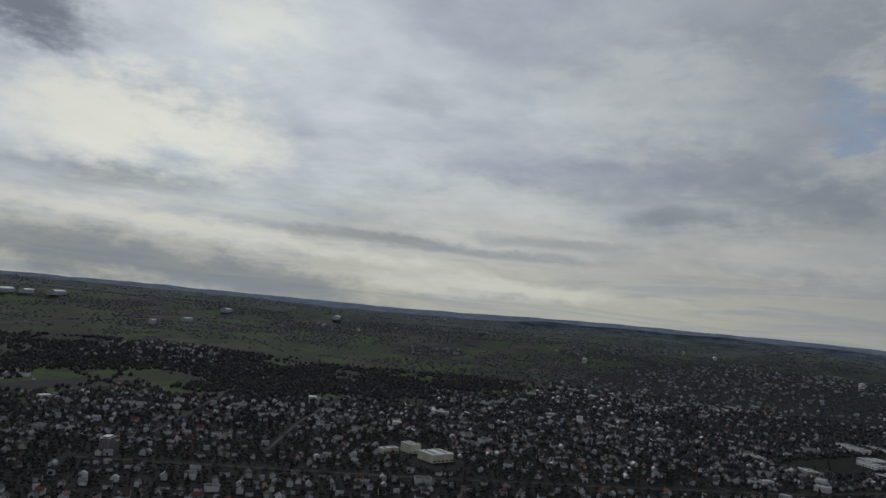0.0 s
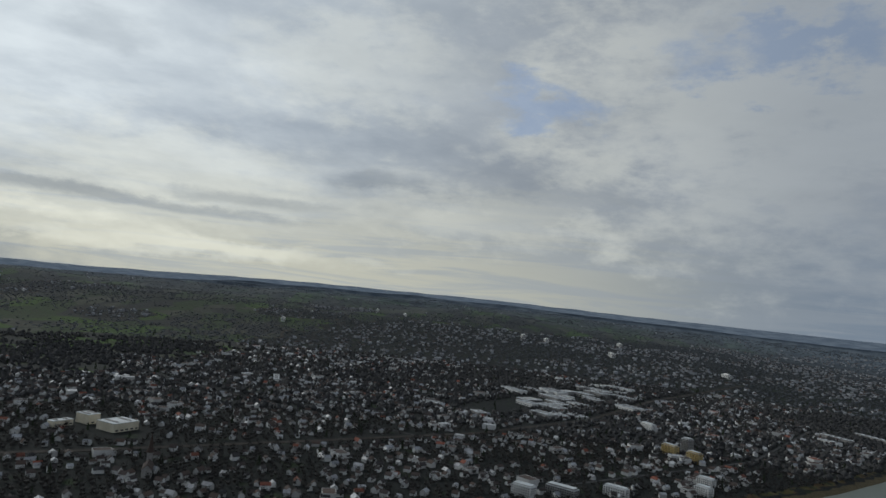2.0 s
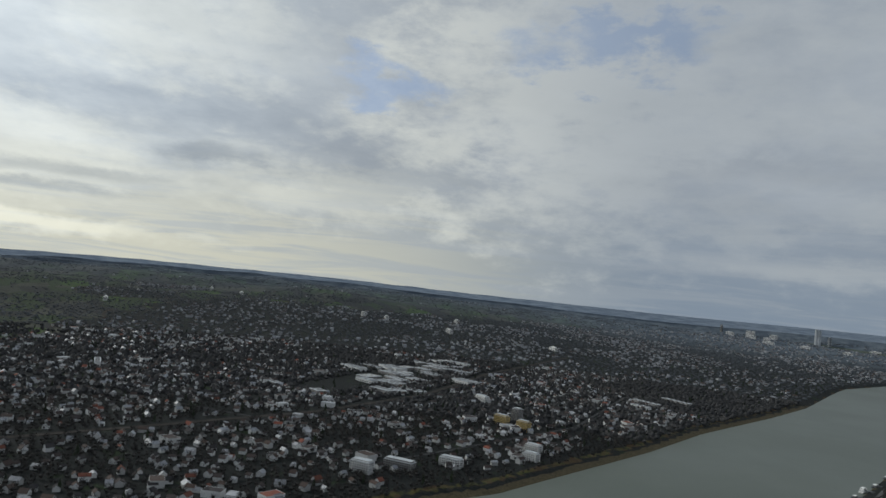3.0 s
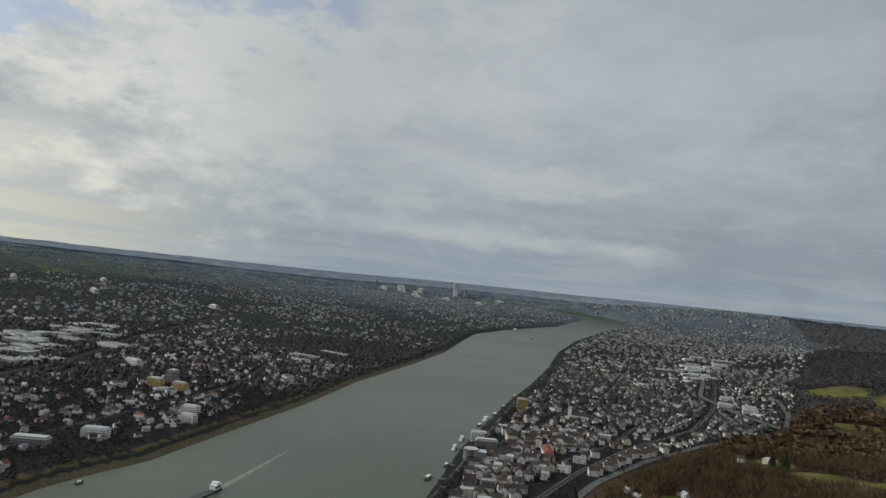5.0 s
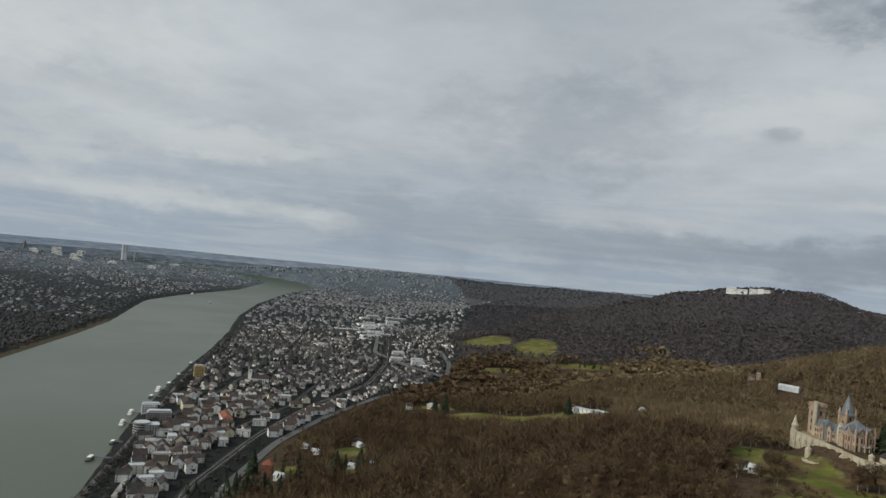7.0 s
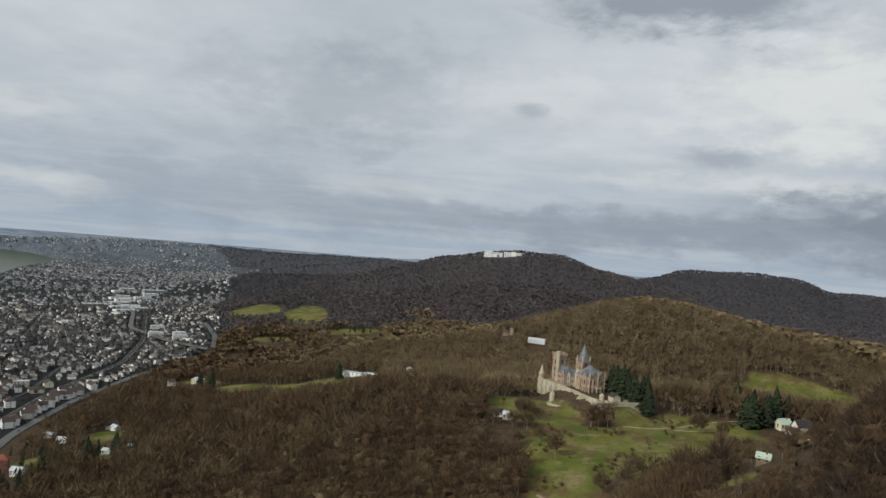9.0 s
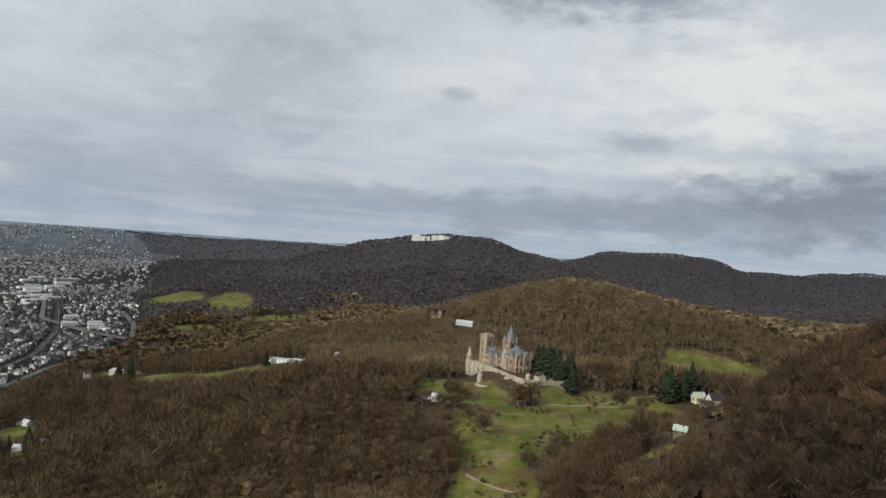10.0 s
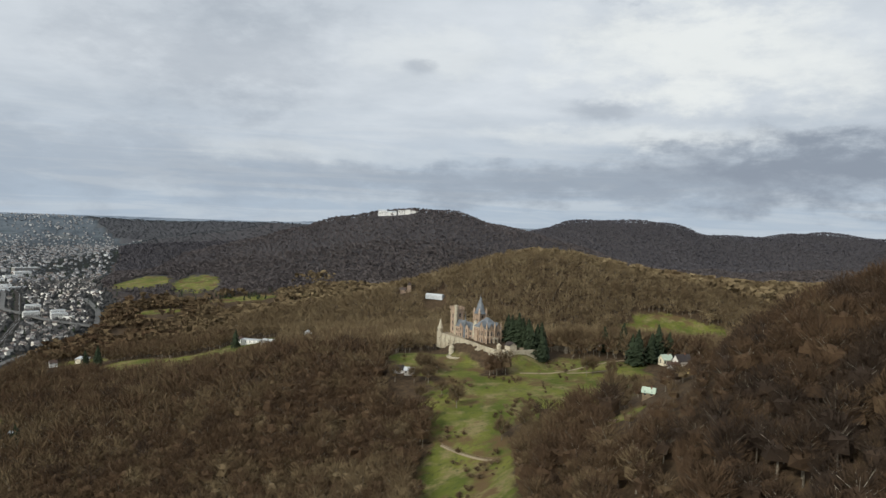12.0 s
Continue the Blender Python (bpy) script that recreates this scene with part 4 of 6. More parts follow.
def gable_end(bm, x0, x1, y0, y1, z0, z1, along="x"):
    """Fills the triangle under a pitched roof at both ends."""
    if along == "x":
        tri = [[(x, y0, z0), (x, y1, z0), (x, (y0 + y1) / 2, z1)] for x in (x0, x1)]
    else:
        tri = [[(x0, y, z0), (x1, y, z0), ((x0 + x1) / 2, y, z1)] for y in (y0, y1)]
    a, b = ([bm.verts.new(p) for p in t] for t in tri)
    bm.faces.new(a)
    bm.faces.new(b)
    for k in range(3):
        bm.faces.new((a[k], a[(k + 1) % 3], b[(k + 1) % 3], b[k]))
    return bm


def hip(bm, x0, x1, y0, y1, z0, z1, over=0.6):
    x0, x1, y0, y1 = x0 - over, x1 + over, y0 - over, y1 + over
    w = min(x1 - x0, y1 - y0) / 2
    c = (x0 + x1) / 2, (y0 + y1) / 2
    r = [(x0 + w, c[1]), (x1 - w, c[1])] if x1 - x0 > y1 - y0 else [(c[0], y0 + w), (c[0], y1 - w)]
    lo = [bm.verts.new(p) for p in ((x0, y0, z0), (x1, y0, z0), (x1, y1, z0), (x0, y1, z0))]
    up = [bm.verts.new(p) for p in ((x0, y0, z0 + 0.4), (x1, y0, z0 + 0.4), (x1, y1, z0 + 0.4), (x0, y1, z0 + 0.4))]
    t = [bm.verts.new((*p, z1)) for p in r]
    bm.faces.new(lo[::-1])
    for k in range(4):
        bm.faces.new((lo[k], lo[(k + 1) % 4], up[(k + 1) % 4], up[k]))
    if x1 - x0 > y1 - y0:
        for f in ((up[0], up[1], t[1], t[0]), (up[1], up[2], t[1]), (up[2], up[3], t[0], t[1]), (up[3], up[0], t[0])):
            bm.faces.new(f)
    else:
        for f in ((up[0], up[1], t[0]), (up[1], up[2], t[1], t[0]), (up[2], up[3], t[1]), (up[3], up[0], t[0], t[1])):
            bm.faces.new(f)
    return bm


def pane(w, h, arch=False):
    """A window: a frame standing proud round a dark pane, about the local origin, facing +y."""
    bm = boxes((-w / 2, w / 2, -0.1, 0.06, 0, h))
    if arch:
        v = [bm.verts.new((w / 2 * math.cos(a), 0.06, h + w / 2 * math.sin(a))) for a in np.linspace(0, math.pi, 7)]
        bm.faces.new(v)
    return bm


def windows(parent, spots, w, h, mat, frame_mat=None, arch=False):
    """Windows as parts that share one mesh: x, y, z, turn in degrees (0 faces +y)."""
    first = None
    for x, y, z, turn in spots:
        if first is None:
            first = part("window", pane(w, h, arch), mat, parent)
            ob = first
        else:
            ob = new("window", first.data)
            ob.parent = parent
        ob.matrix_basis = pose(x, y, z, 0, 0, turn)


SAND = material("pinkish_sandstone", (0.24, 0.17, 0.12), (0.42, 0.32, 0.235), grain=0.9, stain=0.08, bump=0.2)
PALE_STONE = material("pale_limestone", (0.30, 0.26, 0.19), (0.52, 0.47, 0.36), grain=0.8, stain=0.06, bump=0.2)
SLATE = material("blue_grey_slate", (0.085, 0.095, 0.105), (0.17, 0.185, 0.20), grain=1.0, stain=0.12, rough=0.5, bump=0.1)
GLASS = material("dark_window_glass", (0.018, 0.022, 0.028), (0.05, 0.055, 0.06), grain=0.4, rough=0.12, spec=0.6)
WHITE = material("white_render", (0.70, 0.69, 0.66), (0.84, 0.83, 0.80), grain=0.7, stain=0.06)
CREAM = material("cream_render", (0.60, 0.54, 0.40), (0.76, 0.70, 0.55), grain=0.7, stain=0.06)
OCHRE = material("ochre_render", (0.46, 0.34, 0.13), (0.60, 0.47, 0.22), grain=0.7, stain=0.06)
RED_TILE = material("red_roof_tiles", (0.16, 0.055, 0.036), (0.27, 0.10, 0.066), grain=1.2, stain=0.1)
DARK_ROOF = material("dark_slate_roof", (0.026, 0.026, 0.029), (0.066, 0.062, 0.062), grain=1.2, stain=0.1, rough=0.85, spec=0.1, rand=0.6, warm=(0.10, 0.062, 0.046))
GREY_ROOF = material("light_grey_roof", (0.34, 0.36, 0.38), (0.55, 0.57, 0.58), grain=0.4, stain=0.03, rough=0.6)
CONCRETE = material("weathered_concrete", (0.22, 0.21, 0.20), (0.38, 0.37, 0.35), grain=0.6, stain=0.05)
ASPHALT = material("asphalt", (0.035, 0.036, 0.038), (0.075, 0.075, 0.075), grain=0.5, stain=0.03, spec=0.08)
PALE_ROAD = material("worn_concrete_road", (0.070, 0.070, 0.069), (0.125, 0.123, 0.118), grain=0.4, stain=0.03)
BALLAST = material("railway_ballast", (0.028, 0.025, 0.023), (0.060, 0.054, 0.048), grain=0.9, stain=0.04, spec=0.05)
GRAVEL = material("sandy_path", (0.20, 0.16, 0.105), (0.32, 0.26, 0.18), grain=0.8, stain=0.05)
STEEL = material("dull_steel", (0.25, 0.26, 0.27), (0.42, 0.43, 0.44), rough=0.45, metal=0.6)
HULL = material("dark_hull_paint", (0.03, 0.035, 0.045), (0.08, 0.085, 0.095), rough=0.5)
BRICKRED = material("red_brick", (0.13, 0.06, 0.042), (0.24, 0.12, 0.08), grain=1.0, stain=0.08)
GREEN_COPPER = material("verdigris_roof", (0.30, 0.38, 0.30), (0.46, 0.54, 0.44), grain=0.9, stain=0.1, rough=0.6)
WOODEN = material("weathered_wood", (0.11, 0.08, 0.05), (0.24, 0.18, 0.12), grain=1.5, stain=0.2)
FOAM = material("churned_water", (0.155, 0.17, 0.13), (0.25, 0.27, 0.22), grain=0.3, stain=0.05, rough=0.5)


# ---- castle ----
def castle():
    """Local x runs north along the terrace, local y points down to the valley; z 0 is the court."""
    z0 = 152.0
    m = Matrix.Translation((54.7, 637.6, z0)) @ Matrix.Rotation(math.atan2(0.867, -0.5), 4, "Z")
    c = thing("castle", "pinkish sandstone castle with blue-grey slate spires on a pale terrace", "castle", m)

    # south hall: a tall block with bays, gables and a mansard
    hall = part("hall", boxes((38, 64, -34, -12, -6, 16)), SAND, c)
    for b in ((36.6, 38, -31, -26, -6, 14), (36.6, 38, -21, -16, -6, 14), (42, 50, -12, -9.5, -6, 15), (54, 60, -12, -10.2, -6, 13)):
        part("bay", boxes(b), SAND, c)
    for b in ((37.6, 64.4, -34.4, -11.6, 7.4, 8.0), (37.6, 64.4, -34.4, -11.6, 15.6, 16.4)):
        part("cornice", boxes(b), PALE_STONE, c)
    bm = hip(bmesh.new(), 38, 64, -34, -12, 16.2, 27)
    for y in (-28.5, -18.5):
        gable(bm, 37, 44, y - 3.2, y + 3.2, 17.5, 22.5, "x", 0.3, 0.3)
    gable(bm, 42, 50, -16, -9.6, 18, 23.5, "y", 0.3, 0.3)
    part("hall_roof", bm, SLATE, c, "steep blue-grey slate hipped roof with gables")
    bm = bmesh.new()
    for y in (-28.5, -18.5):
        gable_end(bm, 37.2, 40, y - 3.2, y + 3.2, 16, 22.3, "x")
    gable_end(bm, 42, 50, -12, -9.5, 15, 23.2, "y")
    part("gable_wall", bm, SAND, c)
    for x, y in ((38, -34), (38, -12), (64, -34), (46, -9.5), (37, -23.5)):
        part("pinnacle", turned(bmesh.new(), x, y, 8, ((1.1, -14), (1.1, 9), (1.4, 9.2), (1.3, 10.5), (0, 16)), 8), SAND, c)
    windows(hall, [(x, -11.9 if not 42 <= x <= 50 else -9.4, z, 0) for x in (39.8, 44, 48, 52, 57, 61.5) for z in (1.5, 9.2)], 1.6, 3.8, GLASS, arch=True)
    windows(hall, [(37.9 if not (-31 < y < -26 or -21 < y < -16) else 36.5, y, z, 90) for y in (-32.5, -28.5, -23.5, -18.5, -14) for z in (1.5, 9.2)], 1.7, 3.8, GLASS, arch=True)
    part("balcony", boxes((33.5, 38, -27, -20, 5.8, 6.4), (33.5, 33.9, -27, -20, 6.4, 7.5), (33.5, 38, -27, -26.6, 6.4, 7.5), (33.5, 38, -20.4, -20, 6.4, 7.5),
                          (34, 34.7, -26.5, -25.8, -6, 5.8), (34, 34.7, -21.2, -20.5, -6, 5.8)), PALE_STONE, c, "pale stone balcony on posts")

    # great tower with its tall pyramid spire
    bt = boxes((64, 74, -30, -20, -6, 27), (63.4, 74.6, -30.6, -19.4, 22.5, 23.4), (63.2, 74.8, -30.8, -19.2, 27, 28.4))
    for x in (63.2, 66.3, 69.4, 72.5):
        for y in (-30.8, -20.6):
            for b in (boxes((x, x + 1.6, y, y + 1.4, 28.4, 30.2)),):
                me = bpy.data.meshes.new("t")
                b.to_mesh(me)
                bt.from_mesh(me)
                b.free()
    tower = part("great_tower", bt, SAND, c)
    part("great_spire", turned(bmesh.new(), 69, -25, 29, ((8.2, 0), (6.6, 2.2), (3.9, 9), (0.3, 18.5), (0.12, 22), (0, 22.5)), 8, math.pi / 8), SLATE, c, "tall pointed slate spire")
    for x in (63.6, 74.4):
        for y in (-30.4, -19.6):
            part("corner_turret", turned(bmesh.new(), x, y, 19, ((0.3, -3), (1.5, 0), (1.5, 10.5), (1.8, 10.7), (0, 17)), 8), SAND, c)
    windows(tower, [(69, -19.9, z, 0) for z in (3, 10.5, 18)], 2.6, 4.6, GLASS, arch=True)
    windows(tower, [(63.9, -25, z, 90) for z in (18.5, 24)], 1.8, 3.0, GLASS, arch=True)
    part("tower_gable", gable_end(boxes((65.6, 72.4, -20, -16.5, -6, 15)), 65.6, 72.4, -20, -16.5, 15, 21.5, "y"), PALE_STONE, c, "pale stone gabled entrance bay")

    # chapel and gallery between the towers
    gal = part("gallery", boxes((74, 112, -29, -17, -6, 9.5), (80, 86, -17, -15, -6, 12), (93, 99, -17, -15, -6, 12), (73.8, 112.2, -29.3, -16.7, 9, 9.8)), SAND, c)
    bm = gable(bmesh.new(), 74, 112, -29, -17, 9.6, 16.5, "x", 0.5, 0.4)
    for x in (80, 93):
        gable(bm, x, x + 6, -22, -15, 11.8, 15.5, "y", 0.3, 0.3)
    part("gallery_roof", bm, SLATE, c, "long slate gallery roof with dormers")
    for x in (80, 93):
        part("dormer_wall", gable_end(bmesh.new(), x, x + 6, -18, -15, 12, 15.3, "y"), SAND, c)
    windows(gal, [(x, -16.9, z, 0) for x in (76.5, 78.5, 88, 90.5, 101.5, 104.5, 108) for z in (-1.5, 4)] + [(x, -14.9, z, 0) for x in (83, 96) for z in (0, 6)], 1.3, 3.0, GLASS, arch=True)
    part("stair_turret", turned(bmesh.new(), 88, -16, 0, ((2.4, -6), (2.4, 14), (2.8, 14.4), (2.9, 16), (2.0, 18.5), (0.7, 20), (0.3, 24), (0.1, 29), (0, 29.2)), 10), SLATE, c, "round slate-capped stair turret")

    # north tower with its battlements
    nt = boxes((112.4, 124.6, -30.6, -18.4, -6, 28), (111.6, 125.4, -31.4, -17.6, 23.6, 25.6), (111.2, 125.8, -31.8, -17.2, 27.2, 28.2))
    for k in range(4):
        for y in (-31.8, -18.4):
            nt2 = boxes((111.2 + k * 4.2, 113.2 + k * 4.2, y, y + 1.2, 28.2, 31))
            me = bpy.data.meshes.new("t")
            nt2.to_mesh(me)
            nt.from_mesh(me)
            nt2.free()
        for x in (111.2, 124.6):
            nt2 = boxes((x, x + 1.2, -31.8 + k * 4.2, -29.8 + k * 4.2, 28.2, 31))
            me = bpy.data.meshes.new("t")
            nt2.to_mesh(me)
            nt.from_mesh(me)
            nt2.free()
    ntower = part("north_tower", nt, SAND, c)
    part("tower_stair", turned(bmesh.new(), 112.2, -18.2, 0, ((2.2, -6), (2.2, 31), (2.6, 31.3), (2.6, 33), (0.0, 33.2)), 8), PALE_STONE, c, "round pale stone stair tower")
    windows(ntower, [(119, -18.3, z, 0) for z in (3, 10, 18)] + [(112.3, -25, z, 90) for z in (12, 19)], 1.9, 3.6, GLASS, arch=True)
    part("gate_turret", turned(bmesh.new(), 137, -2, 0, ((2.8, -12), (2.8, 4), (3.2, 4.4), (3.2, 5.8), (2.2, 7), (0, 15)), 10), PALE_STONE, c, "round gate turret with a pointed cap")

    # terrace walls, stairs and bastions
    fit_in = Matrix.Translation((58, -8, 0)) @ Matrix.Diagonal((0.92, 0.74, 0.92, 1)) @ Matrix.Translation((-38, 9.5, 0))
    for ob in list(c.children):
        if ob.name.split(".")[0] != "gate_turret":
            ob.data.transform(fit_in)
            for w in ob.children:
                w.matrix_basis = fit_in @ w.matrix_basis
    part("court", boxes((17, 140, -46, -1, -14, -0.4)), GRAVEL, c, "sandy castle court")
    part("terrace_wall", boxes((18, 60, -1.2, 0.2, -15, 0.9), (60, 100, -1.2, 0.6, -15, 1.6), (100, 140, -1.2, 0.2, -15, 0.9), (16.6, 18, -46, 0, -15, 0.9), (17.6, 140, -0.5, 0.6, 0.9, 1.2),
                               *[(x, x + 1.2, 0.2, 1.3, -15, 0.3) for x in np.arange(25, 138, 9.5)]), PALE_STONE, c, "long pale stone retaining wall with buttresses")
    windows(c, [(x, 0.65, -8, 0) for x in np.arange(62, 99, 9.5)] + [(x, 0.25, -8, 0) for x in np.arange(103, 136, 9.5)], 3.4, 3.6, GLASS, arch=True)
    part("round_bastion", turned(bmesh.new(), 19, 0, 0, ((6.2, -16), (5.8, 0.8), (6.1, 1.0), (6.1, 1.8), (5.5, 1.8), (5.5, 0.6)), 20), PALE_STONE, c, "round pale stone corner bastion")
    part("bastion_niche", boxes((16.5, 21.0, 4.5, 6.15, -8, -3.5)), GLASS, c, "dark arched niche")
    part("lower_bastion", turned(turned(bmesh.new(), 72, 16, 0, ((9, -22), (8.6, -13), (8.9, -12.8), (8.9, -12), (8.2, -12), (8.2, -12.8)), 20), 84, 14, 0, ((2.6, -22), (2.6, -6), (3, -5.7), (0, -1.5)), 10),
         PALE_STONE, c, "low round bastion with a small turret")
    steps = boxes(*[(48 + k * 0.9, 56, 1.0 + k * 0.35, 1.35 + k * 0.35, -15, -0.6 - k * 0.34) for k in range(9)])
    part("outer_stair", steps, PALE_STONE, c)
    part("garden_house", gable_end(boxes((24, 32, -22, -14, -4, 4)), 24, 32, -22, -14, 4, 7, "x"), PALE_STONE, c, "small pale garden house")
    part("garden_house_roof", gable(bmesh.new(), 24, 32, -22, -14, 4, 7, "x"), DARK_ROOF, c)
    part("kiosk", turned(bmesh.new(), 36, -10, 0, ((2.2, -3), (2.2, 3), (2.6, 3.1), (0, 5.5)), 8), PALE_STONE, c)
    return c


castle()


# ---- hotel on the mountain ----
def hotel():
    x, y = -196.0, 2530.0
    z = float(land(x, y)) - 2
    h = thing("mountain_hotel", "long cream-white hotel on the wooded mountain top", "hotel", pose(x, y, z, 0, 0, 4))
    body = part("main_wing", boxes((-8, 62, -9, 9, -12, 17), (-9, 63, -10, 10, 16.6, 17.4), (18, 34, -11, 9, -12, 20)), WHITE, h)
    part("main_roof", hip(bmesh.new(), -8, 62, -9, 9, 17.2, 22), DARK_ROOF, h)
    part("dome", turned(bmesh.new(), 50, 0, 20, ((3, 0), (3, 5), (3.2, 5.4), (2, 8), (0.4, 10), (0, 14)), 10), DARK_ROOF, h)
    side = part("side_wing", boxes((-70, -14, -7, 7, -6, 9), (-78, -48, -10, 8, -6, 12)), WHITE, h)
    part("side_roof", gable(gable(bmesh.new(), -78, -48, -10, 8, 12, 17, "x"), -48, -14, -7, 7, 9, 13, "x"), GREY_ROOF, h)
    windows(body, [(u, -9.1, v, 180) for u in range(-4, 62, 6) for v in (1, 6, 11.5) if not 17 < u < 35], 2.2, 3, GLASS)
    windows(side, [(u, -10.1, v, 180) for u in range(-75, -49, 6) for v in (1, 6)], 2, 2.6, GLASS)


hotel()


# ---- houses ----
def villa(name, label, w, d, hw, hr, wall_mat, roof_mat, style, m, group="", rows=2, chimney=True):
    """A house: walls, roof, chimney, windows by storeys and a door."""
    h = thing(name, label, "house", m, group)
    a, b = w / 2, d / 2
    bm = boxes((-a, a, -b, b, -5, hw))
    roof = bmesh.new()
    if style == "gable":
        gable_end(bm, -a, a, -b, b, hw, hw + hr, "x")
        gable(roof, -a, a, -b, b, hw - 0.1, hw + hr, "x", 0.6, 0.35)
    elif style == "hip":
        hip(roof, -a, a, -b, b, hw, hw + hr)
    else:
        roof = boxes((-a + 0.3, a - 0.3, -b + 0.3, b - 0.3, hw - 0.1, hw + 0.12), (-a - 0.05, a + 0.05, -b - 0.05, -b + 0.35, hw - 0.2, hw + 0.6), (-a - 0.05, a + 0.05, b - 0.35, b + 0.05, hw - 0.2, hw + 0.6),
                     (-a - 0.05, -a + 0.35, -b, b, hw - 0.2, hw + 0.6), (a - 0.35, a + 0.05, -b, b, hw - 0.2, hw + 0.6))
    wall = part("wall", bm, wall_mat, h)
    part("roof", roof, roof_mat, h)
    if chimney and style != "flat":
        part("chimney", boxes((a * 0.3, a * 0.3 + 0.8, -0.9, -0.1, hw + hr * 0.4, hw + hr + 1.3)), BRICKRED, h)
    spots = []
    for k in range(rows):
        z = 0.9 + k * (hw - 0.6) / max(rows, 1)
        for x in np.linspace(-a + 1.6, a - 1.6, max(2, int(w / 5.4))):
            spots += [(x, b + 0.02, z, 0), (x, -b - 0.02, z, 180)]
        spots += [(-a - 0.02, 0.0, z, 90)]
    windows(wall, spots, 1.3, 1.5, GLASS)
    part("door", boxes((-0.6, 0.6, b - 0.05, b + 0.1, 0, 2.1)), WOODEN, h)
    return h


def at_ground(x, y, turn, lift=0.0):
    return pose(x, y, float(land(x, y)) + lift, 0, 0, turn)


def old_town():
    """The riverside town: its nearest houses one by one."""
    rng = np.random.RandomState(12)
    kinds = []
    for i in range(14):
        w, d = rng.uniform(11, 22), rng.uniform(9, 13)
        hw, hr = rng.uniform(6, 11), rng.uniform(3.2, 5.5)
        style = ("gable", "gable", "gable", "hip", "flat")[i % 5]
        wm = (WHITE, WALLS, CREAM, WHITE, WHITE, WALLS, WHITE)[(i * 3) % 7]
        rm = (DARK_ROOF, ROOFS, DARK_ROOF, ROOFS, GREY_ROOF)[i % 5] if style != "flat" else (GREY_ROOF, CONCRETE)[i % 2]
        tone = "white" if wm is WHITE else "cream" if wm is CREAM else "pale rendered"
        kinds.append((tone, style, w, d, hw, hr, wm, rm))
    protos = {}
    x, y = jittered(-1300, -380, 300, 1330, 20.5, rng)
    east = x - np.interp(y, FOOT_Y, FOOT_X)
    r = np.hypot(x, y)
    ok = (east < -24) & (river(x, y) > 36) & (r > 720) & (r < 1330) & seen(x, y, 20, 75) & (rng.rand(len(x)) < 0.93)
    ok &= x > np.interp(y, [p[1] for p in RIGHT_BANK[::-1]], [p[0] for p in RIGHT_BANK[::-1]])
    for line, gap in KEEP_CLEAR:
        ok &= to_line(x, y, line) > gap
    for cx, cy, gap in LANDMARKS:
        ok &= np.hypot(x - cx, y - cy) > gap
    x, y = x[ok], y[ok]
    order = np.argsort(np.hypot(x, y))
    turns = np.degrees(0.86 + np.where(rng.rand(len(x)) < 0.5, 0, 1.571) + rng.normal(0, 0.1, len(x)))
    for n, i in enumerate(order):
        k = rng.randint(len(kinds))
        m = at_ground(x[i], y[i], turns[i])
        if k not in protos:
            tone, style, w, d, hw, hr, wm, rm = kinds[k]
            word = {"gable": "a dark gabled roof", "hip": "a dark hipped roof", "flat": "a flat roof"}[style]
            protos[k] = villa("house", f"{tone} town house with {word} near the river", w, d, hw, hr, wm, rm, style, m, "houses of the riverside town", 2 if hw < 8 else 3)
        else:
            copy_thing(protos[k], m)


LANDMARKS = [(-796, 683, 26), (-838, 748, 26), (-1075, 1047, 24), (-984, 1098, 30), (-783, 826, 30), (-872, 832, 30), (-905, 790, 22)]
old_town()


def apartment(name, label, w, d, storeys, wall_mat, roof_mat, m, balconies=True):
    """A flat-roofed block with bands of windows and balconies."""
    h = thing(name, label, "building", m)
    H = storeys * 3.0
    wall = part("wall", boxes((-w / 2, w / 2, -d / 2, d / 2, -5, H), (-w / 2 + 2, w / 2 - 2, -d / 2 + 2, d / 2 - 2, H, H + 2.2)), wall_mat, h)
    part("roof", boxes((-w / 2 - 0.2, w / 2 + 0.2, -d / 2 - 0.2, d / 2 + 0.2, H - 0.02, H + 0.35), (-w / 2 + 1.7, w / 2 - 1.7, -d / 2 + 1.7, d / 2 - 1.7, H + 2.2, H + 2.5)), roof_mat, h)
    spots = []
    for k in range(storeys):
        for x in np.arange(-w / 2 + 2, w / 2 - 1.5, 3.6):
            spots += [(x, d / 2 + 0.02, 0.8 + 3 * k, 0), (x, -d / 2 - 0.02, 0.8 + 3 * k, 180)]
        for y in np.arange(-d / 2 + 2, d / 2 - 1.5, 3.6):
            spots += [(w / 2 + 0.02, y, 0.8 + 3 * k, -90), (-w / 2 - 0.02, y, 0.8 + 3 * k, 90)]
    windows(wall, spots, 1.9, 1.6, GLASS)
    if balconies:
        for k in range(1, storeys):
            part("balcony", boxes((-w / 2 + 1, w / 2 - 1, -d / 2 - 1.5, -d / 2, 3 * k - 0.2, 3 * k), (-w / 2 + 1, w / 2 - 1, -d / 2 - 1.5, -d / 2 - 1.4, 3 * k, 3 * k + 0.9)), wall_mat, h)
    return h


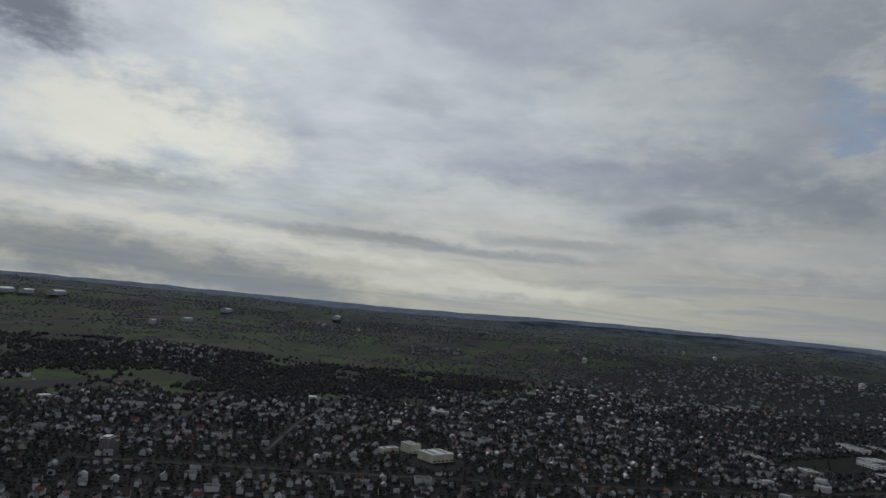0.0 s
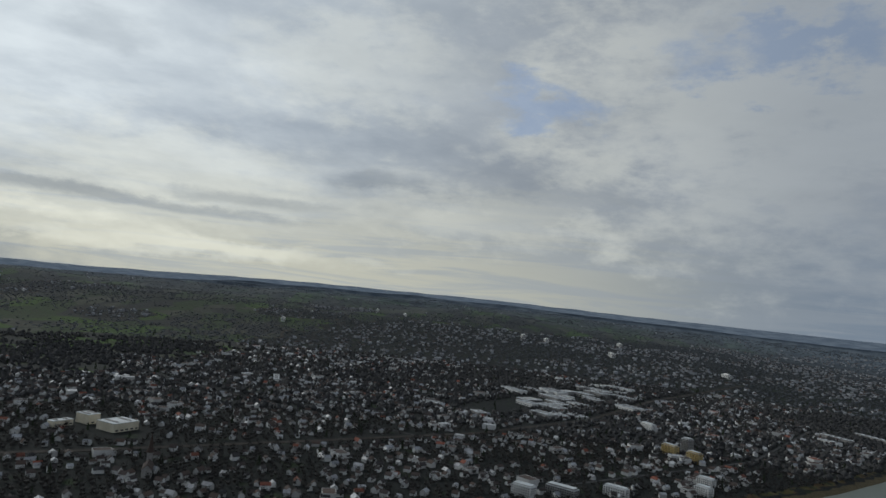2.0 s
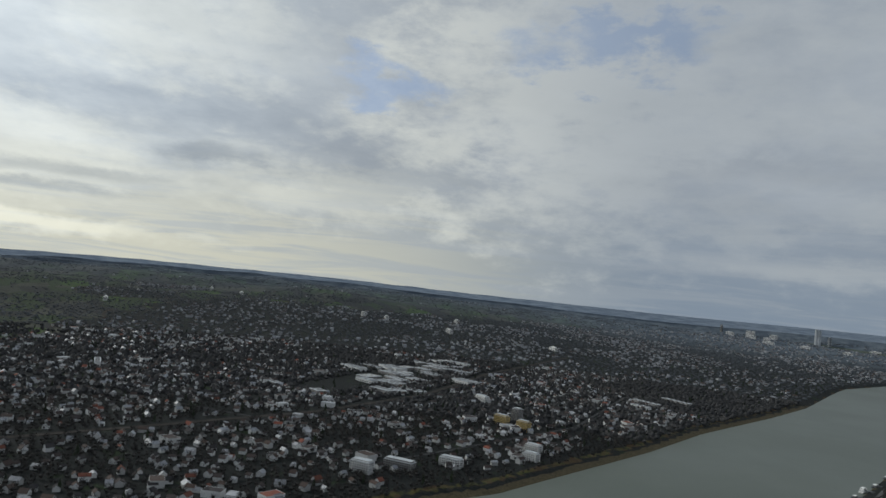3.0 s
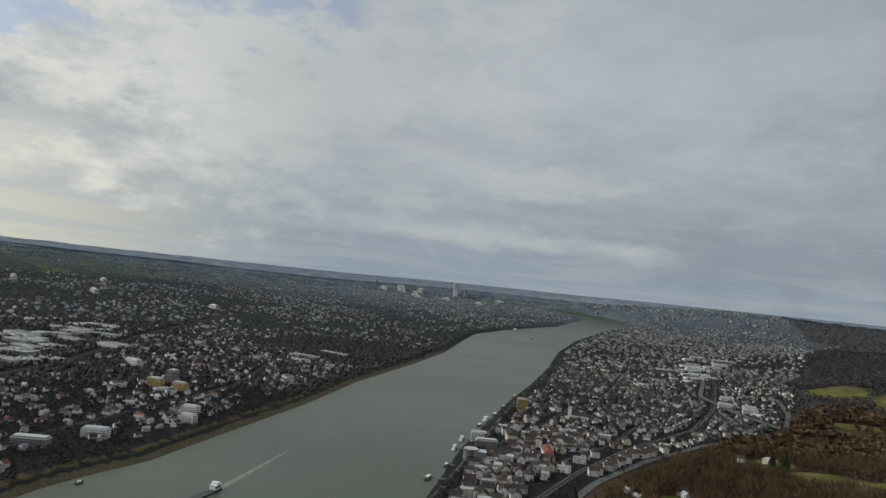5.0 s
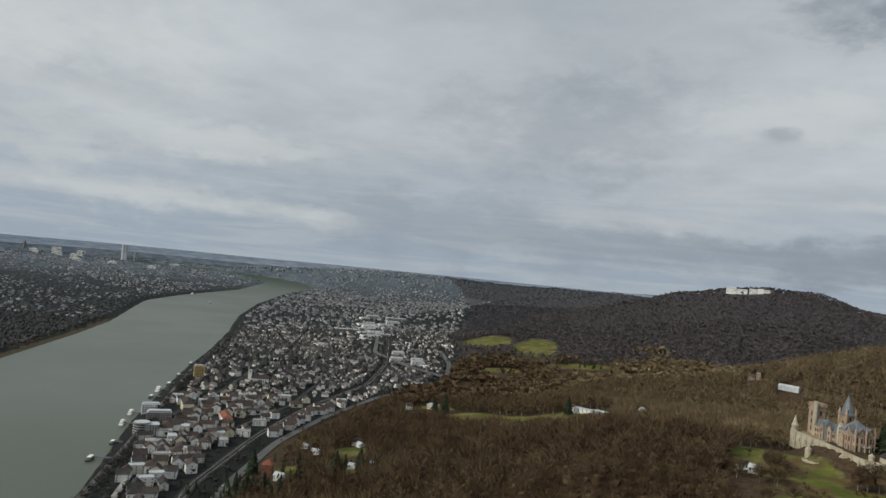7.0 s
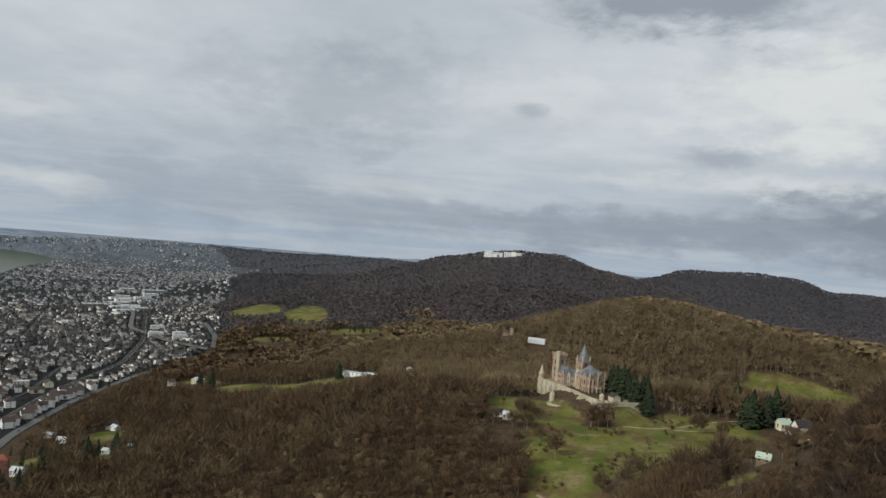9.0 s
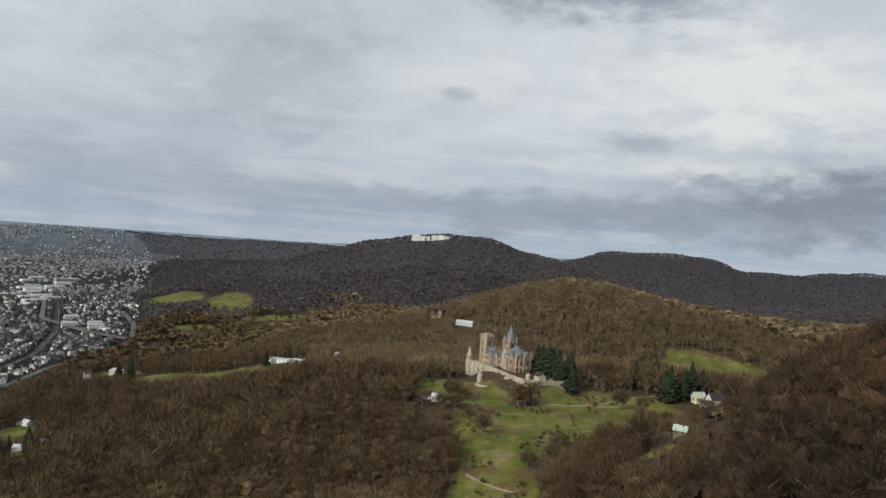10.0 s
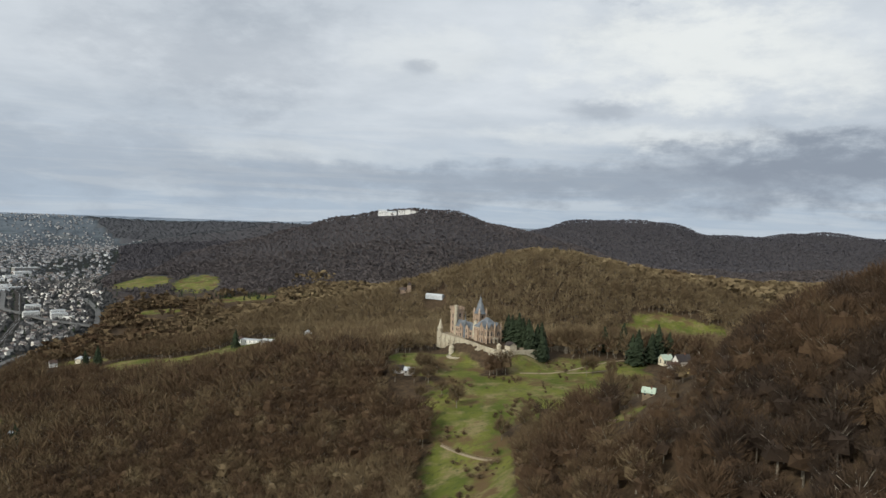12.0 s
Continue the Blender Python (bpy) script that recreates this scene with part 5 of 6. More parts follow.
def round_flats(x, y, turn):
    h = thing("round_apartment_building", "rounded grey-white riverside apartment building with ringed balconies", "building", at_ground(x, y, turn))
    part("wall", turned(boxes((-2, 22, -9, 9, -5, 15)), 0, 0, 0, ((10, -5), (10, 17.5), (9.6, 17.5)), 24), CONCRETE, h)
    part("roof", turned(boxes((-2, 22.3, -9.3, 9.3, 15, 15.5)), 0, 0, 17.4, ((10.4, 0), (10.4, 0.5), (0.0, 0.9)), 24), GREY_ROOF, h)
    for k in range(5):
        part("window_band", turned(bmesh.new(), 0, 0, 0.9 + 3.3 * k, ((10.06, 0), (10.06, 1.8)), 24), GLASS, h, "dark ring of windows")
        part("balcony", turned(bmesh.new(), 0, 0, 3.0 + 3.3 * k, ((10.0, -0.2), (11.2, -0.2), (11.2, 0.5), (11.1, 0.5), (11.1, 0), (10, 0)), 24), CONCRETE, h)
    windows(h, [(u, s * 9.05, 0.8 + 3 * k, 0 if s > 0 else 180) for u in (11, 14.5, 18, 21) for s in (1, -1) for k in range(5)], 1.8, 1.6, GLASS)


def church(name, label, x, y, turn, tall, length, wall_mat, spire_mat, spire=1.0):
    h = thing(name, label, "church", at_ground(x, y, turn))
    nave = part("nave", gable_end(boxes((0, length, -6, 6, -5, 10)), 0, length, -6, 6, 10, 16, "x"), wall_mat, h)
    part("nave_roof", gable(bmesh.new(), 0, length, -6, 6, 9.9, 16, "x", 0.5, 0.4), DARK_ROOF, h)
    part("tower", boxes((-7, 0, -3.5, 3.5, -5, tall), (-7.3, 0.3, -3.8, 3.8, tall - 0.8, tall)), wall_mat, h)
    part("spire", turned(bmesh.new(), -3.5, 0, tall, ((5.2, 0), (3.2, 4 * spire), (0.2, 20 * spire), (0, 22 * spire)), 4 if spire < 0.6 else 8, math.pi / 4), spire_mat, h)
    windows(nave, [(u, s * 6.03, 2.5, 0 if s > 0 else 180) for u in np.arange(3, length - 2, 4.2) for s in (1, -1)], 1.5, 4.5, GLASS, arch=True)
    windows(h, [(-3.5, s * 3.53, tall - 6, 0 if s > 0 else 180) for s in (1, -1)] + [(-7.03, 0, tall - 6, 90)], 1.6, 3.5, GLASS, arch=True)


round_flats(-796, 683, 52)
apartment("apartment_building", "grey-white riverside apartment block with balconies", 34, 15, 5, CONCRETE, GREY_ROOF, at_ground(-838, 748, 52))
apartment("apartment_building", "pale grey riverside apartment block with a stepped roof", 26, 14, 4, WHITE, GREY_ROOF, at_ground(-905, 790, 52))
apartment("riverside_hotel", "tall ochre-yellow hotel block above the promenade", 20, 17, 8, OCHRE, CONCRETE, at_ground(-1075, 1047, 50))
church("parish_church", "white town church with a square tower and dark roof", -984, 1098, 40, 27, 34, WHITE, DARK_ROOF, 0.5)
villa("school_building", "long white building with a bright red tiled roof", 46, 14, 9, 5, WHITE, RED_TILE, "hip", at_ground(-783, 826, -38), rows=3)
villa("grand_hotel", "large cream riverside hotel with a dark mansard roof", 44, 16, 14, 5, CREAM, DARK_ROOF, "hip", at_ground(-872, 832, -38), rows=4)

# villas on the wooded slope
for x, y, turn, w, d, hw, hr, wm, rm, style, text in (
        (-605, 1160, 10, 20, 12, 6, 4, CREAM, GREY_ROOF, "hip", "cream villa on a lawn at the foot of the wooded hill"),
        (-640, 1135, 40, 11, 9, 6, 4, WHITE, DARK_ROOF, "gable", "white house with a dark gabled roof below the wood"),
        (-310, 1100, -8, 30, 11, 5, 0.5, WHITE, GREY_ROOF, "flat", "long low white building with a flat roof among bare trees"),
        (-275, 1070, -12, 22, 12, 4, 0.5, CONCRETE, GREY_ROOF, "flat", "low grey-white flat-roofed building in a clearing"),
        (-335, 1125, 0, 12, 10, 6, 3, WHITE, DARK_ROOF, "gable", "white gabled house behind the low building"),
        (-430, 1420, 10, 34, 10, 4, 2, CONCRETE, GREY_ROOF, "gable", "long grey farm building in the wood"),
        (-548, 836, 30, 14, 9, 4, 4, CREAM, DARK_ROOF, "gable", "cottage with a dark roof in a green garden"),
        (-536, 826, -20, 10, 8, 3.2, 2.6, WHITE, GREY_ROOF, "gable", "small white cottage with a pale roof in a garden"),
        (-600, 790, 5, 10, 7, 3.2, 2.5, WALLS, GREY_ROOF, "gable", "low garden cottage with a pale roof"),
        (-566, 768, 15, 10, 8, 3.5, 3, WALLS, GREY_ROOF, "gable", "small pale-roofed house beside a sunny lawn"),
        (-470, 714, 10, 11, 7, 2.6, 2.4, WALLS, GREY_ROOF, "gable", "low pale garden house between dark conifers"),
        (-446, 720, -15, 8, 6, 2.6, 2.0, WOODEN, GREY_ROOF, "gable", "wooden garden hut with a grey roof"),
        (-556, 664, 30, 12, 12, 12, 6, BRICKRED, RED_TILE, "hip", "tall red-brick villa with a steep red roof"),
        (-530, 655, 10, 11, 9, 5, 3, WHITE, GREY_ROOF, "gable", "white house beside the red-brick villa"),
        (-46, 636, 20, 9, 7, 3, 2.5, WHITE, DARK_ROOF, "gable", "small white hut at the edge of the wood"),
        (-36, 628, -10, 8, 6, 3, 2.5, WALLS, GREY_ROOF, "gable", "small pale-roofed hut below the castle"),
        (196, 652, 25, 11, 8, 3.8, 4.4, CREAM, GREEN_COPPER, "gable", "white farmhouse with a pale green roof"),
        (209, 646, 20, 14, 9, 4.5, 5.5, WALLS, DARK_ROOF, "gable", "farmhouse with a steep dark roof beside conifers"),
        (211, 622, -60, 9, 7, 4.2, 4.6, OCHRE, DARK_ROOF, "gable", "small ochre-yellow gabled house"),
        (199, 639, -20, 10, 5, 2.6, 2.0, CONCRETE, DARK_ROOF, "gable", "grey annexe with a dark roof"),
        (117, 418, -25, 7, 5, 2.2, 2.6, WOODEN, GREEN_COPPER, "gable", "wooden shed with a pale green roof"),
        (-80, 1300, 0, 7, 7, 11, 6, SAND, DARK_ROOF, "hip", "small tower house in the wood behind the castle"),
        (-91, 1303, 0, 11, 8, 5, 4, SAND, ROOFS, "gable", "sandstone house beside the tower house")):
    villa("house", text, w, d, hw, hr, wm, rm, style, at_ground(x, y, turn, 1.0))


def greenhouse(x, y, turn, w, d, h, label, lift=1.0):
    """A long hall with a barrel roof of pale sheets between ribs."""
    g = thing("greenhouse", label, "greenhouse", pose(*warp((x, y, float(land(x, y)) + lift)), 0, 0, turn) @ Matrix.Scale(float(shrink(x, y)), 4))
    bm = bmesh.new()
    arc = [(-d / 2 * math.cos(a), h + d * 0.22 * math.sin(a)) for a in np.linspace(0, math.pi, 8)]
    prof = [(-d / 2, -5)] + arc + [(d / 2, -5)]
    a, b = ([bm.verts.new((s * w / 2, *p)) for p in prof] for s in (-1, 1))
    for k in range(len(prof) - 1):
        bm.faces.new((a[k], a[k + 1], b[k + 1], b[k]))
    bm.faces.new(a)
    bm.faces.new(b[::-1])
    part("hall", bm, GREY_ROOF, g)
    for k in range(7):
        u = -w / 2 + w * k / 6
        part("rib", boxes((u - 0.2, u + 0.2, -d / 2 - 0.2, -d / 2, -5, h), (u - 0.2, u + 0.2, d / 2, d / 2 + 0.2, -5, h)), STEEL, g)


greenhouse(-31, 1240, -24, 32, 10, 2.4, "long pale-roofed hall in the wood behind the castle", 4)
for x, y, turn, w, d in ((-2476, -3442, 30, 130, 45), (-2330, -3470, 25, 80, 35), (-3238, -2985, 20, 90, 40), (-3943, -2689, 30, 170, 45), (-2222, -3488, 25, 110, 50), (-2454, -2491, 10, 60, 22), (-2130, -2350, 30, 50, 20)):
    greenhouse(x, y, turn, w, d, 12, "bright white greenhouses on the plateau fields", 4)


# ---- west bank landmarks ----
def hall_building(x, y, turn, w, d, h, wall_mat, label, name="industrial_hall"):
    g = thing(name, label, "industrial building", pose(*warp((x, y, float(land(x, y)))), 0, 0, turn) @ Matrix.Scale(float(shrink(x, y)), 4))
    wall = part("wall", boxes((-w / 2, w / 2, -d / 2, d / 2, -5, h)), wall_mat, g)
    part("roof", boxes((-w / 2 - 0.3, w / 2 + 0.3, -d / 2 - 0.3, d / 2 + 0.3, h, h + 0.5)), GREY_ROOF, g)
    for k in range(max(2, int(w / 16))):
        u = -w / 2 + (k + 0.5) * w / max(2, int(w / 16))
        part("skylight", gable(bmesh.new(), u - 2, u + 2, -d * 0.35, d * 0.35, h + 0.5, h + 2.0, "y", 0.1, 0.2), CONCRETE, g)
    windows(wall, [(u, s * (d / 2 + 0.02), 1.5, 0 if s > 0 else 180) for u in np.arange(-w / 2 + 4, w / 2 - 3, 9) for s in (1, -1)], 5, 2.2, GLASS)


rngh = np.random.RandomState(8)
for k in range(30):
    s = rngh.rand()
    x, y = -1640 - 720 * s + rngh.normal(0, 55), 40 + 460 * s + rngh.normal(0, 75)
    hall_building(x, y, 33 + 90 * (rngh.rand() < 0.3) + rngh.normal(0, 4), rngh.uniform(35, 95), rngh.uniform(20, 42), rngh.uniform(6, 10), (WHITE, CONCRETE, CONCRETE)[k % 3],
                  "low industrial hall with a light grey flat roof")
for x, y, turn, w, d, h, mat, text in ((-1113, -530, -25, 46, 40, 13, CREAM, "cream-yellow school block with a flat pale roof"), (-1135, -590, -25, 22, 30, 15, CREAM, "cream-yellow flat-roofed wing of the school"),
                                       (-1095, -612, -25, 34, 14, 9, CREAM, "low cream-yellow flat-roofed annexe"), (-1800, -468, 15, 90, 14, 10, WHITE, "long white school building with a flat roof"),
                                       (-1780, 905, 25, 80, 18, 9, CONCRETE, "low pale institute building in a dark park"), (-1850, 1030, 20, 95, 16, 8, CONCRETE, "long pale flat-roofed building in the riverside park"),
                                       (-1720, 860, 25, 50, 20, 7, WHITE, "white pavilion building among dark trees")):
    hall_building(x, y, turn, w, d, h, mat, text, "institute_building")
church("village_church", "dark stone church with a slender pointed spire", -905, -385, 20, 24, 30, CONCRETE, DARK_ROOF, 1.15)
for x, y, turn, w, d, n, mat, text in ((-1418, 441, 35, 18, 16, 9, CONCRETE, "grey high-rise apartment block near the river"), (-1385, 400, 35, 30, 14, 6, OCHRE, "yellow-ochre apartment block with balconies"),
                                       (-1335, 430, 35, 26, 13, 6, OCHRE, "ochre apartment block with a flat roof"), (-1146, 390, 40, 26, 14, 5, WHITE, "white stepped apartment building by the river park"),
                                       (-1100, 372, 40, 24, 14, 4, WHITE, "white terraced apartment building on the bank"), (-1010, 150, 55, 44, 16, 4, CONCRETE, "long low apartment block with window bands"),
                                       (-1040, 230, 55, 34, 14, 4, WHITE, "white apartment block near the bank"), (-985, 95, 55, 30, 16, 5, WHITE, "white balconied apartment block"),
                                       (-756, -894, 30, 22, 14, 7, CONCRETE, "grey apartment slab among houses"), (-1638, 422, 20, 40, 14, 5, WHITE, "white apartment slab among trees")):
    apartment("apartment_building", text, w, d, n, mat, GREY_ROOF, at_ground(x, y, turn))


# ---- the city and far buildings ----
def far_block(name, label, category, x, y, w, d, h, mat, turn=0, lift=0.0, round_top=False, bands=8):
    """A tall far building: shaft with bands of glass."""
    g = thing(name, label, category, pose(*warp((x, y, float(land(x, y)) + lift)), 0, 0, turn) @ Matrix.Scale(float(shrink(x, y)), 4))
    if round_top:
        bm = bmesh.new()
        turned(bm, 0, 0, 0, ((w / 2, -10), (w / 2, h), (w / 2 - 2, h + 4)), 16)
        part("shaft", bm, mat, g)
        part("shaft", turned(bmesh.new(), w * 0.55, d * 0.2, 0, ((w / 2.2, -10), (w / 2.2, h * 0.96)), 16), GLASS if mat is STEEL else mat, g)
    else:
        part("shaft", boxes((-w / 2, w / 2, -d / 2, d / 2, -10, h), (-w / 4, w / 4, -d / 4, d / 4, h, h + 4)), mat, g)
        for k in range(bands):
            z = h * (k + 0.35) / bands
            part("window_band", boxes((-w / 2 - 0.2, w / 2 + 0.2, -d / 2 - 0.2, d / 2 + 0.2, z, z + h / bands * 0.4)), GLASS, g)


far_block("office_tower", "tall rounded glass office tower over the city", "tower", -7480, 5870, 46, 40, 178, GREY_ROOF, 20, round_top=True)
far_block("office_tower", "slim grey office tower beside the tallest one", "tower", -7650, 6180, 30, 30, 112, GREY_ROOF, 10)
far_block("office_tower", "distant slim tower above the city", "tower", -9600, 5960, 26, 26, 100, CONCRETE, 0)
for x, y, w, h in ((-8700, 5800, 60, 60), (-8300, 5900, 90, 42), (-8900, 6000, 50, 55), (-8050, 5700, 70, 50), (-6900, 6150, 120, 28), (-6496, 4559, 110, 24), (-6200, 4750, 90, 22), (-5700, 4800, 80, 20),
                   (-8500, 5400, 110, 34), (-7900, 5300, 120, 28), (-7300, 5100, 70, 36)):
    far_block("city_block", "pale city office block in the distance", "building", x, y, w, 26, h, WHITE, 30, bands=5)
for x, y, w, h, text in ((-3409, -884, 70, 14, "white building on the wooded slope"), (-4811, -617, 60, 22, "grey block on the hill crest"), (-4700, -420, 110, 10, "long white building on the hill"),
                         (-3156, 1126, 60, 16, "pale apartment slab on the edge of the city"), (-3900, 300, 40, 26, "pale high-rise on the slope"), (-3850, 420, 40, 24, "pale high-rise beside another on the slope"),
                         (-3500, 700, 60, 18, "white apartment block on the slope"), (-4300, 900, 50, 20, "pale block on the slope")):
    far_block("hillside_building", text, "building", x, y, w, 18, h, WHITE, 10, bands=4)
for k in range(16):
    x, y = -1330 - 28 * k + rngh.normal(0, 60), 1980 + 52 * k + rngh.normal(0, 60)
    hall_building(x, y, 50 + rngh.normal(0, 5), rngh.uniform(40, 90), rngh.uniform(22, 40), rngh.uniform(7, 12), (WHITE, CONCRETE)[k % 2], "pale commercial hall north of the riverside town")
for x, y, n in ((-960, 1610, 4), (-920, 1650, 3), (-890, 1600, 4), (-1010, 1700, 4)):
    apartment("apartment_building", "white apartment block beside the elevated road", 34, 13, n, WHITE, GREY_ROOF, at_ground(x, y, 40))


# ---- roads, rails, paths ----
def ribbon(name, line, width, mat, label, category, lift=0.5, piers=False):
    """A road bed with sides that follows the land."""
    p = np.array(line, float)
    s = np.r_[0, np.cumsum(np.hypot(*np.diff(p, axis=0).T))]
    t = np.arange(0, s[-1], 6.0)
    knots = np.stack([np.interp(t, s, p[:, 0]), np.interp(t, s, p[:, 1])], 1)
    for _ in range(30):
        knots[1:-1] = (knots[:-2] + 2 * knots[1:-1] + knots[2:]) / 4
    d = np.gradient(knots, axis=0)
    d /= np.hypot(*d.T)[:, None]
    side = np.stack([-d[:, 1], d[:, 0]], 1) * width / 2
    z = np.maximum(np.maximum(land(*(knots + side).T), land(*(knots - side).T)), land(*knots.T)) + lift
    V = []
    for sgn, drop in ((1, 2.5), (1, 0), (-1, 0), (-1, 2.5)):
        V.append(np.concatenate([knots + sgn * side * (1.15 if drop else 1), (z - drop)[:, None]], 1))
    V = warp(np.stack(V, 1)).reshape(-1, 3)
    i, j = np.meshgrid(np.arange(len(t) - 1), np.arange(3), indexing="ij")
    quads = np.stack([i * 4 + j, i * 4 + j + 1, (i + 1) * 4 + j + 1, (i + 1) * 4 + j], -1).reshape(-1, 4)
    return tagged(new(name, mesh_of(name, V, quads, [mat])), label, category, kind="structure"), knots, z


ribbon("road_1", MAIN_ROAD, 11, PALE_ROAD, "worn grey main road round the foot of the hill", "road", 1.2)
ribbon("railway_1", RAILWAY, 13, BALLAST, "dark ballast railway bed behind the town", "railway", 0.8)
for off in (-3.6, -2.1, 2.1, 3.6):
    ribbon("rail_1", [(x + off * 0.8, y + off * 0.5) for x, y in RAILWAY], 0.3, STEEL, "steel rail on the ballast", "rail", 1.1)
ribbon("road_2", PROMENADE, 8, PALE_ROAD, "paved riverside promenade", "road", 0.5)
ribbon("railway_2", WEST_RAIL, 13, BALLAST, "broad dark railway cutting through the west town", "railway", 0.6)
ribbon("road_3", LINK_ROAD, 11, PALE_ROAD, "pale elevated link road", "road", 6.0)
for n, s in enumerate(STREETS):
    ribbon(f"road_{n + 4}", s, 6, ASPHALT, "grey street between the houses", "road", 0.6)
for n, s in enumerate(([(62, 632), (85, 628), (104, 634), (128, 660), (165, 668)], [(104, 634), (118, 625), (150, 640)], [(88, 425), (96, 405), (92, 385)],
                       [(390, 1215), (440, 1205), (500, 1180)], [(-4, 482), (14, 455), (31, 431)])):
    ribbon(f"path_{n + 1}", s, 1.8, GRAVEL, "pale sandy path over the grass", "path", 0.35)


def fence():
    f = thing("meadow_fence", "wooden post fence across the meadow", "fence", Matrix())
    line = [(-4 + 35 * s, 483 - 51 * s) for s in np.linspace(0, 1, 12)]
    for x, y in line:
        part("post", boxes((x - 0.15, x + 0.15, y - 0.15, y + 0.15, float(land(x, y)) - 0.5, float(land(x, y)) + 1.9)), WOODEN, f)
    for (xa, ya), (xb, yb) in zip(line, line[1:]):
        za, zb = float(land(xa, ya)), float(land(xb, yb))
        bm = bmesh.new()
        for h in (0.7, 1.4):
            v = [bm.verts.new(p) for p in ((xa, ya, za + h), (xb, yb, zb + h), (xb, yb, zb + h + 0.2), (xa, ya, za + h + 0.2), (xa, ya + .1, za + h), (xb, yb + .1, zb + h), (xb, yb + .1, zb + h + 0.2), (xa, ya + .1, za + h + 0.2))]
            for q in ((0, 1, 2, 3), (7, 6, 5, 4), (3, 2, 6, 7), (0, 4, 5, 1)):
                bm.faces.new([v[i] for i in q])
        part("rail", bm, WOODEN, f)


fence()


# ---- cars and shelters ----
def cars():
    """Cars on the main road and parked along the promenade."""
    rng = np.random.RandomState(14)
    paints = [material("white_car_paint", (0.62, 0.62, 0.62), (0.72, 0.72, 0.72), rough=0.25, spec=0.5), material("grey_car_paint", (0.16, 0.165, 0.17), (0.22, 0.225, 0.23), rough=0.25, spec=0.5),
              material("dark_car_paint", (0.02, 0.022, 0.028), (0.04, 0.042, 0.05), rough=0.25, spec=0.5)]
    tyre = material("tyre_rubber", (0.012, 0.012, 0.012), (0.025, 0.025, 0.025))
    protos = []
    for k, (tone, paint) in enumerate(zip(("white", "grey", "dark"), paints)):
        c = thing("car", f"{tone} car on the road beside the town", "car", Matrix(), "cars by the river town")
        bm = bmesh.new()
        prof = [(-2.1, 0.35), (-2.15, 0.8), (-1.9, 0.95), (0.9, 0.98), (2.0, 0.8), (2.1, 0.35)]
        a, b = ([bm.verts.new((p[0], s, p[1])) for p in prof] for s in (-0.88, 0.88))
        for i in range(6):
            bm.faces.new((a[i], a[(i + 1) % 6], b[(i + 1) % 6], b[i]))
        bm.faces.new(a)
        bm.faces.new(b)
        part("body", bm, paint, c)
        bm = bmesh.new()
        lo = [bm.verts.new(p) for p in ((-1.8, -0.8, 0.95), (0.9, -0.8, 0.95), (0.9, 0.8, 0.95), (-1.8, 0.8, 0.95))]
        hi = [bm.verts.new(p) for p in ((-1.3, -0.65, 1.45), (0.2, -0.65, 1.45), (0.2, 0.65, 1.45), (-1.3, 0.65, 1.45))]
        for i in range(4):
            bm.faces.new((lo[i], lo[(i + 1) % 4], hi[(i + 1) % 4], hi[i]))
        cab = part("cabin", bm, GLASS, c)
        part("roof", boxes((-1.32, 0.22, -0.66, 0.66, 1.44, 1.5)), paint, cab)
        for x in (-1.3, 1.3):
            for y in (-0.85, 0.85):
                w = part("wheel", turned(bmesh.new(), 0, 0, -0.1, ((0.33, 0), (0.33, 0.2)), 10), tyre, c)
                w.matrix_basis = pose(x, y, 0.33, 90, 0, 0)
        protos.append(c)
    used = [False] * 3
    for line, spots, lift, off in ((MAIN_ROAD, (0.16, 0.235, 0.27, 0.31, 0.36, 0.41, 0.47, 0.53, 0.6), 1.22, 2.4), (PROMENADE, np.linspace(0.17, 0.62, 17), 0.52, 1.6)):
        p = np.array(line, float)
        s = np.r_[0, np.cumsum(np.hypot(*np.diff(p, axis=0).T))] / np.hypot(*np.diff(p, axis=0).T).sum()
        for n, t in enumerate(spots):
            x, y = np.interp(t, s, p[:, 0]), np.interp(t, s, p[:, 1])
            dx, dy = np.interp(t + 0.01, s, p[:, 0]) - x, np.interp(t + 0.01, s, p[:, 1]) - y
            L = math.hypot(dx, dy)
            sg = off if n % 2 else -off
            x, y = x - dy / L * sg, y + dx / L * sg
            m = pose(x, y, float(land(x, y)) + lift + 0.25, 0, 0, math.degrees(math.atan2(dy, dx)))
            k = rng.randint(3)
            if used[k]:
                copy_thing(protos[k], m)
            else:
                protos[k].matrix_world, used[k] = m, True


cars()


def shelter(x, y, turn, length):
    s = thing("platform_shelter", "long pale roof on posts over a landing platform", "shelter", at_ground(x, y, turn))
    part("roof", boxes((-length / 2, length / 2, -2.2, 2.2, 3.6, 3.9)), CONCRETE, s)
    part("platform", boxes((-length / 2, length / 2, -2.5, 2.5, -1.5, 0.7)), CONCRETE, s)
    for u in np.linspace(-length / 2 + 2, length / 2 - 2, 6):
        part("post", boxes((u - 0.12, u + 0.12, -0.12, 0.12, 0.7, 3.6)), STEEL, s)


shelter(-628, 520, 130, 62)
shelter(-620, 528, 130, 62)


def glass_dome(x, y):
    g = thing("glass_dome", "small pale domed pavilion in a clearing", "pavilion", at_ground(x, y, 0, 1.0))
    part("drum", turned(bmesh.new(), 0, 0, 0, ((6.0, -4), (6.0, 2.5)), 14), CONCRETE, g)
    part("dome", turned(bmesh.new(), 0, 0, 2.5, ((6.2, 0), (6.0, 2.0), (4.9, 4.2), (3.0, 5.7), (1.0, 6.4), (0, 6.5)), 14), GREY_ROOF, g)


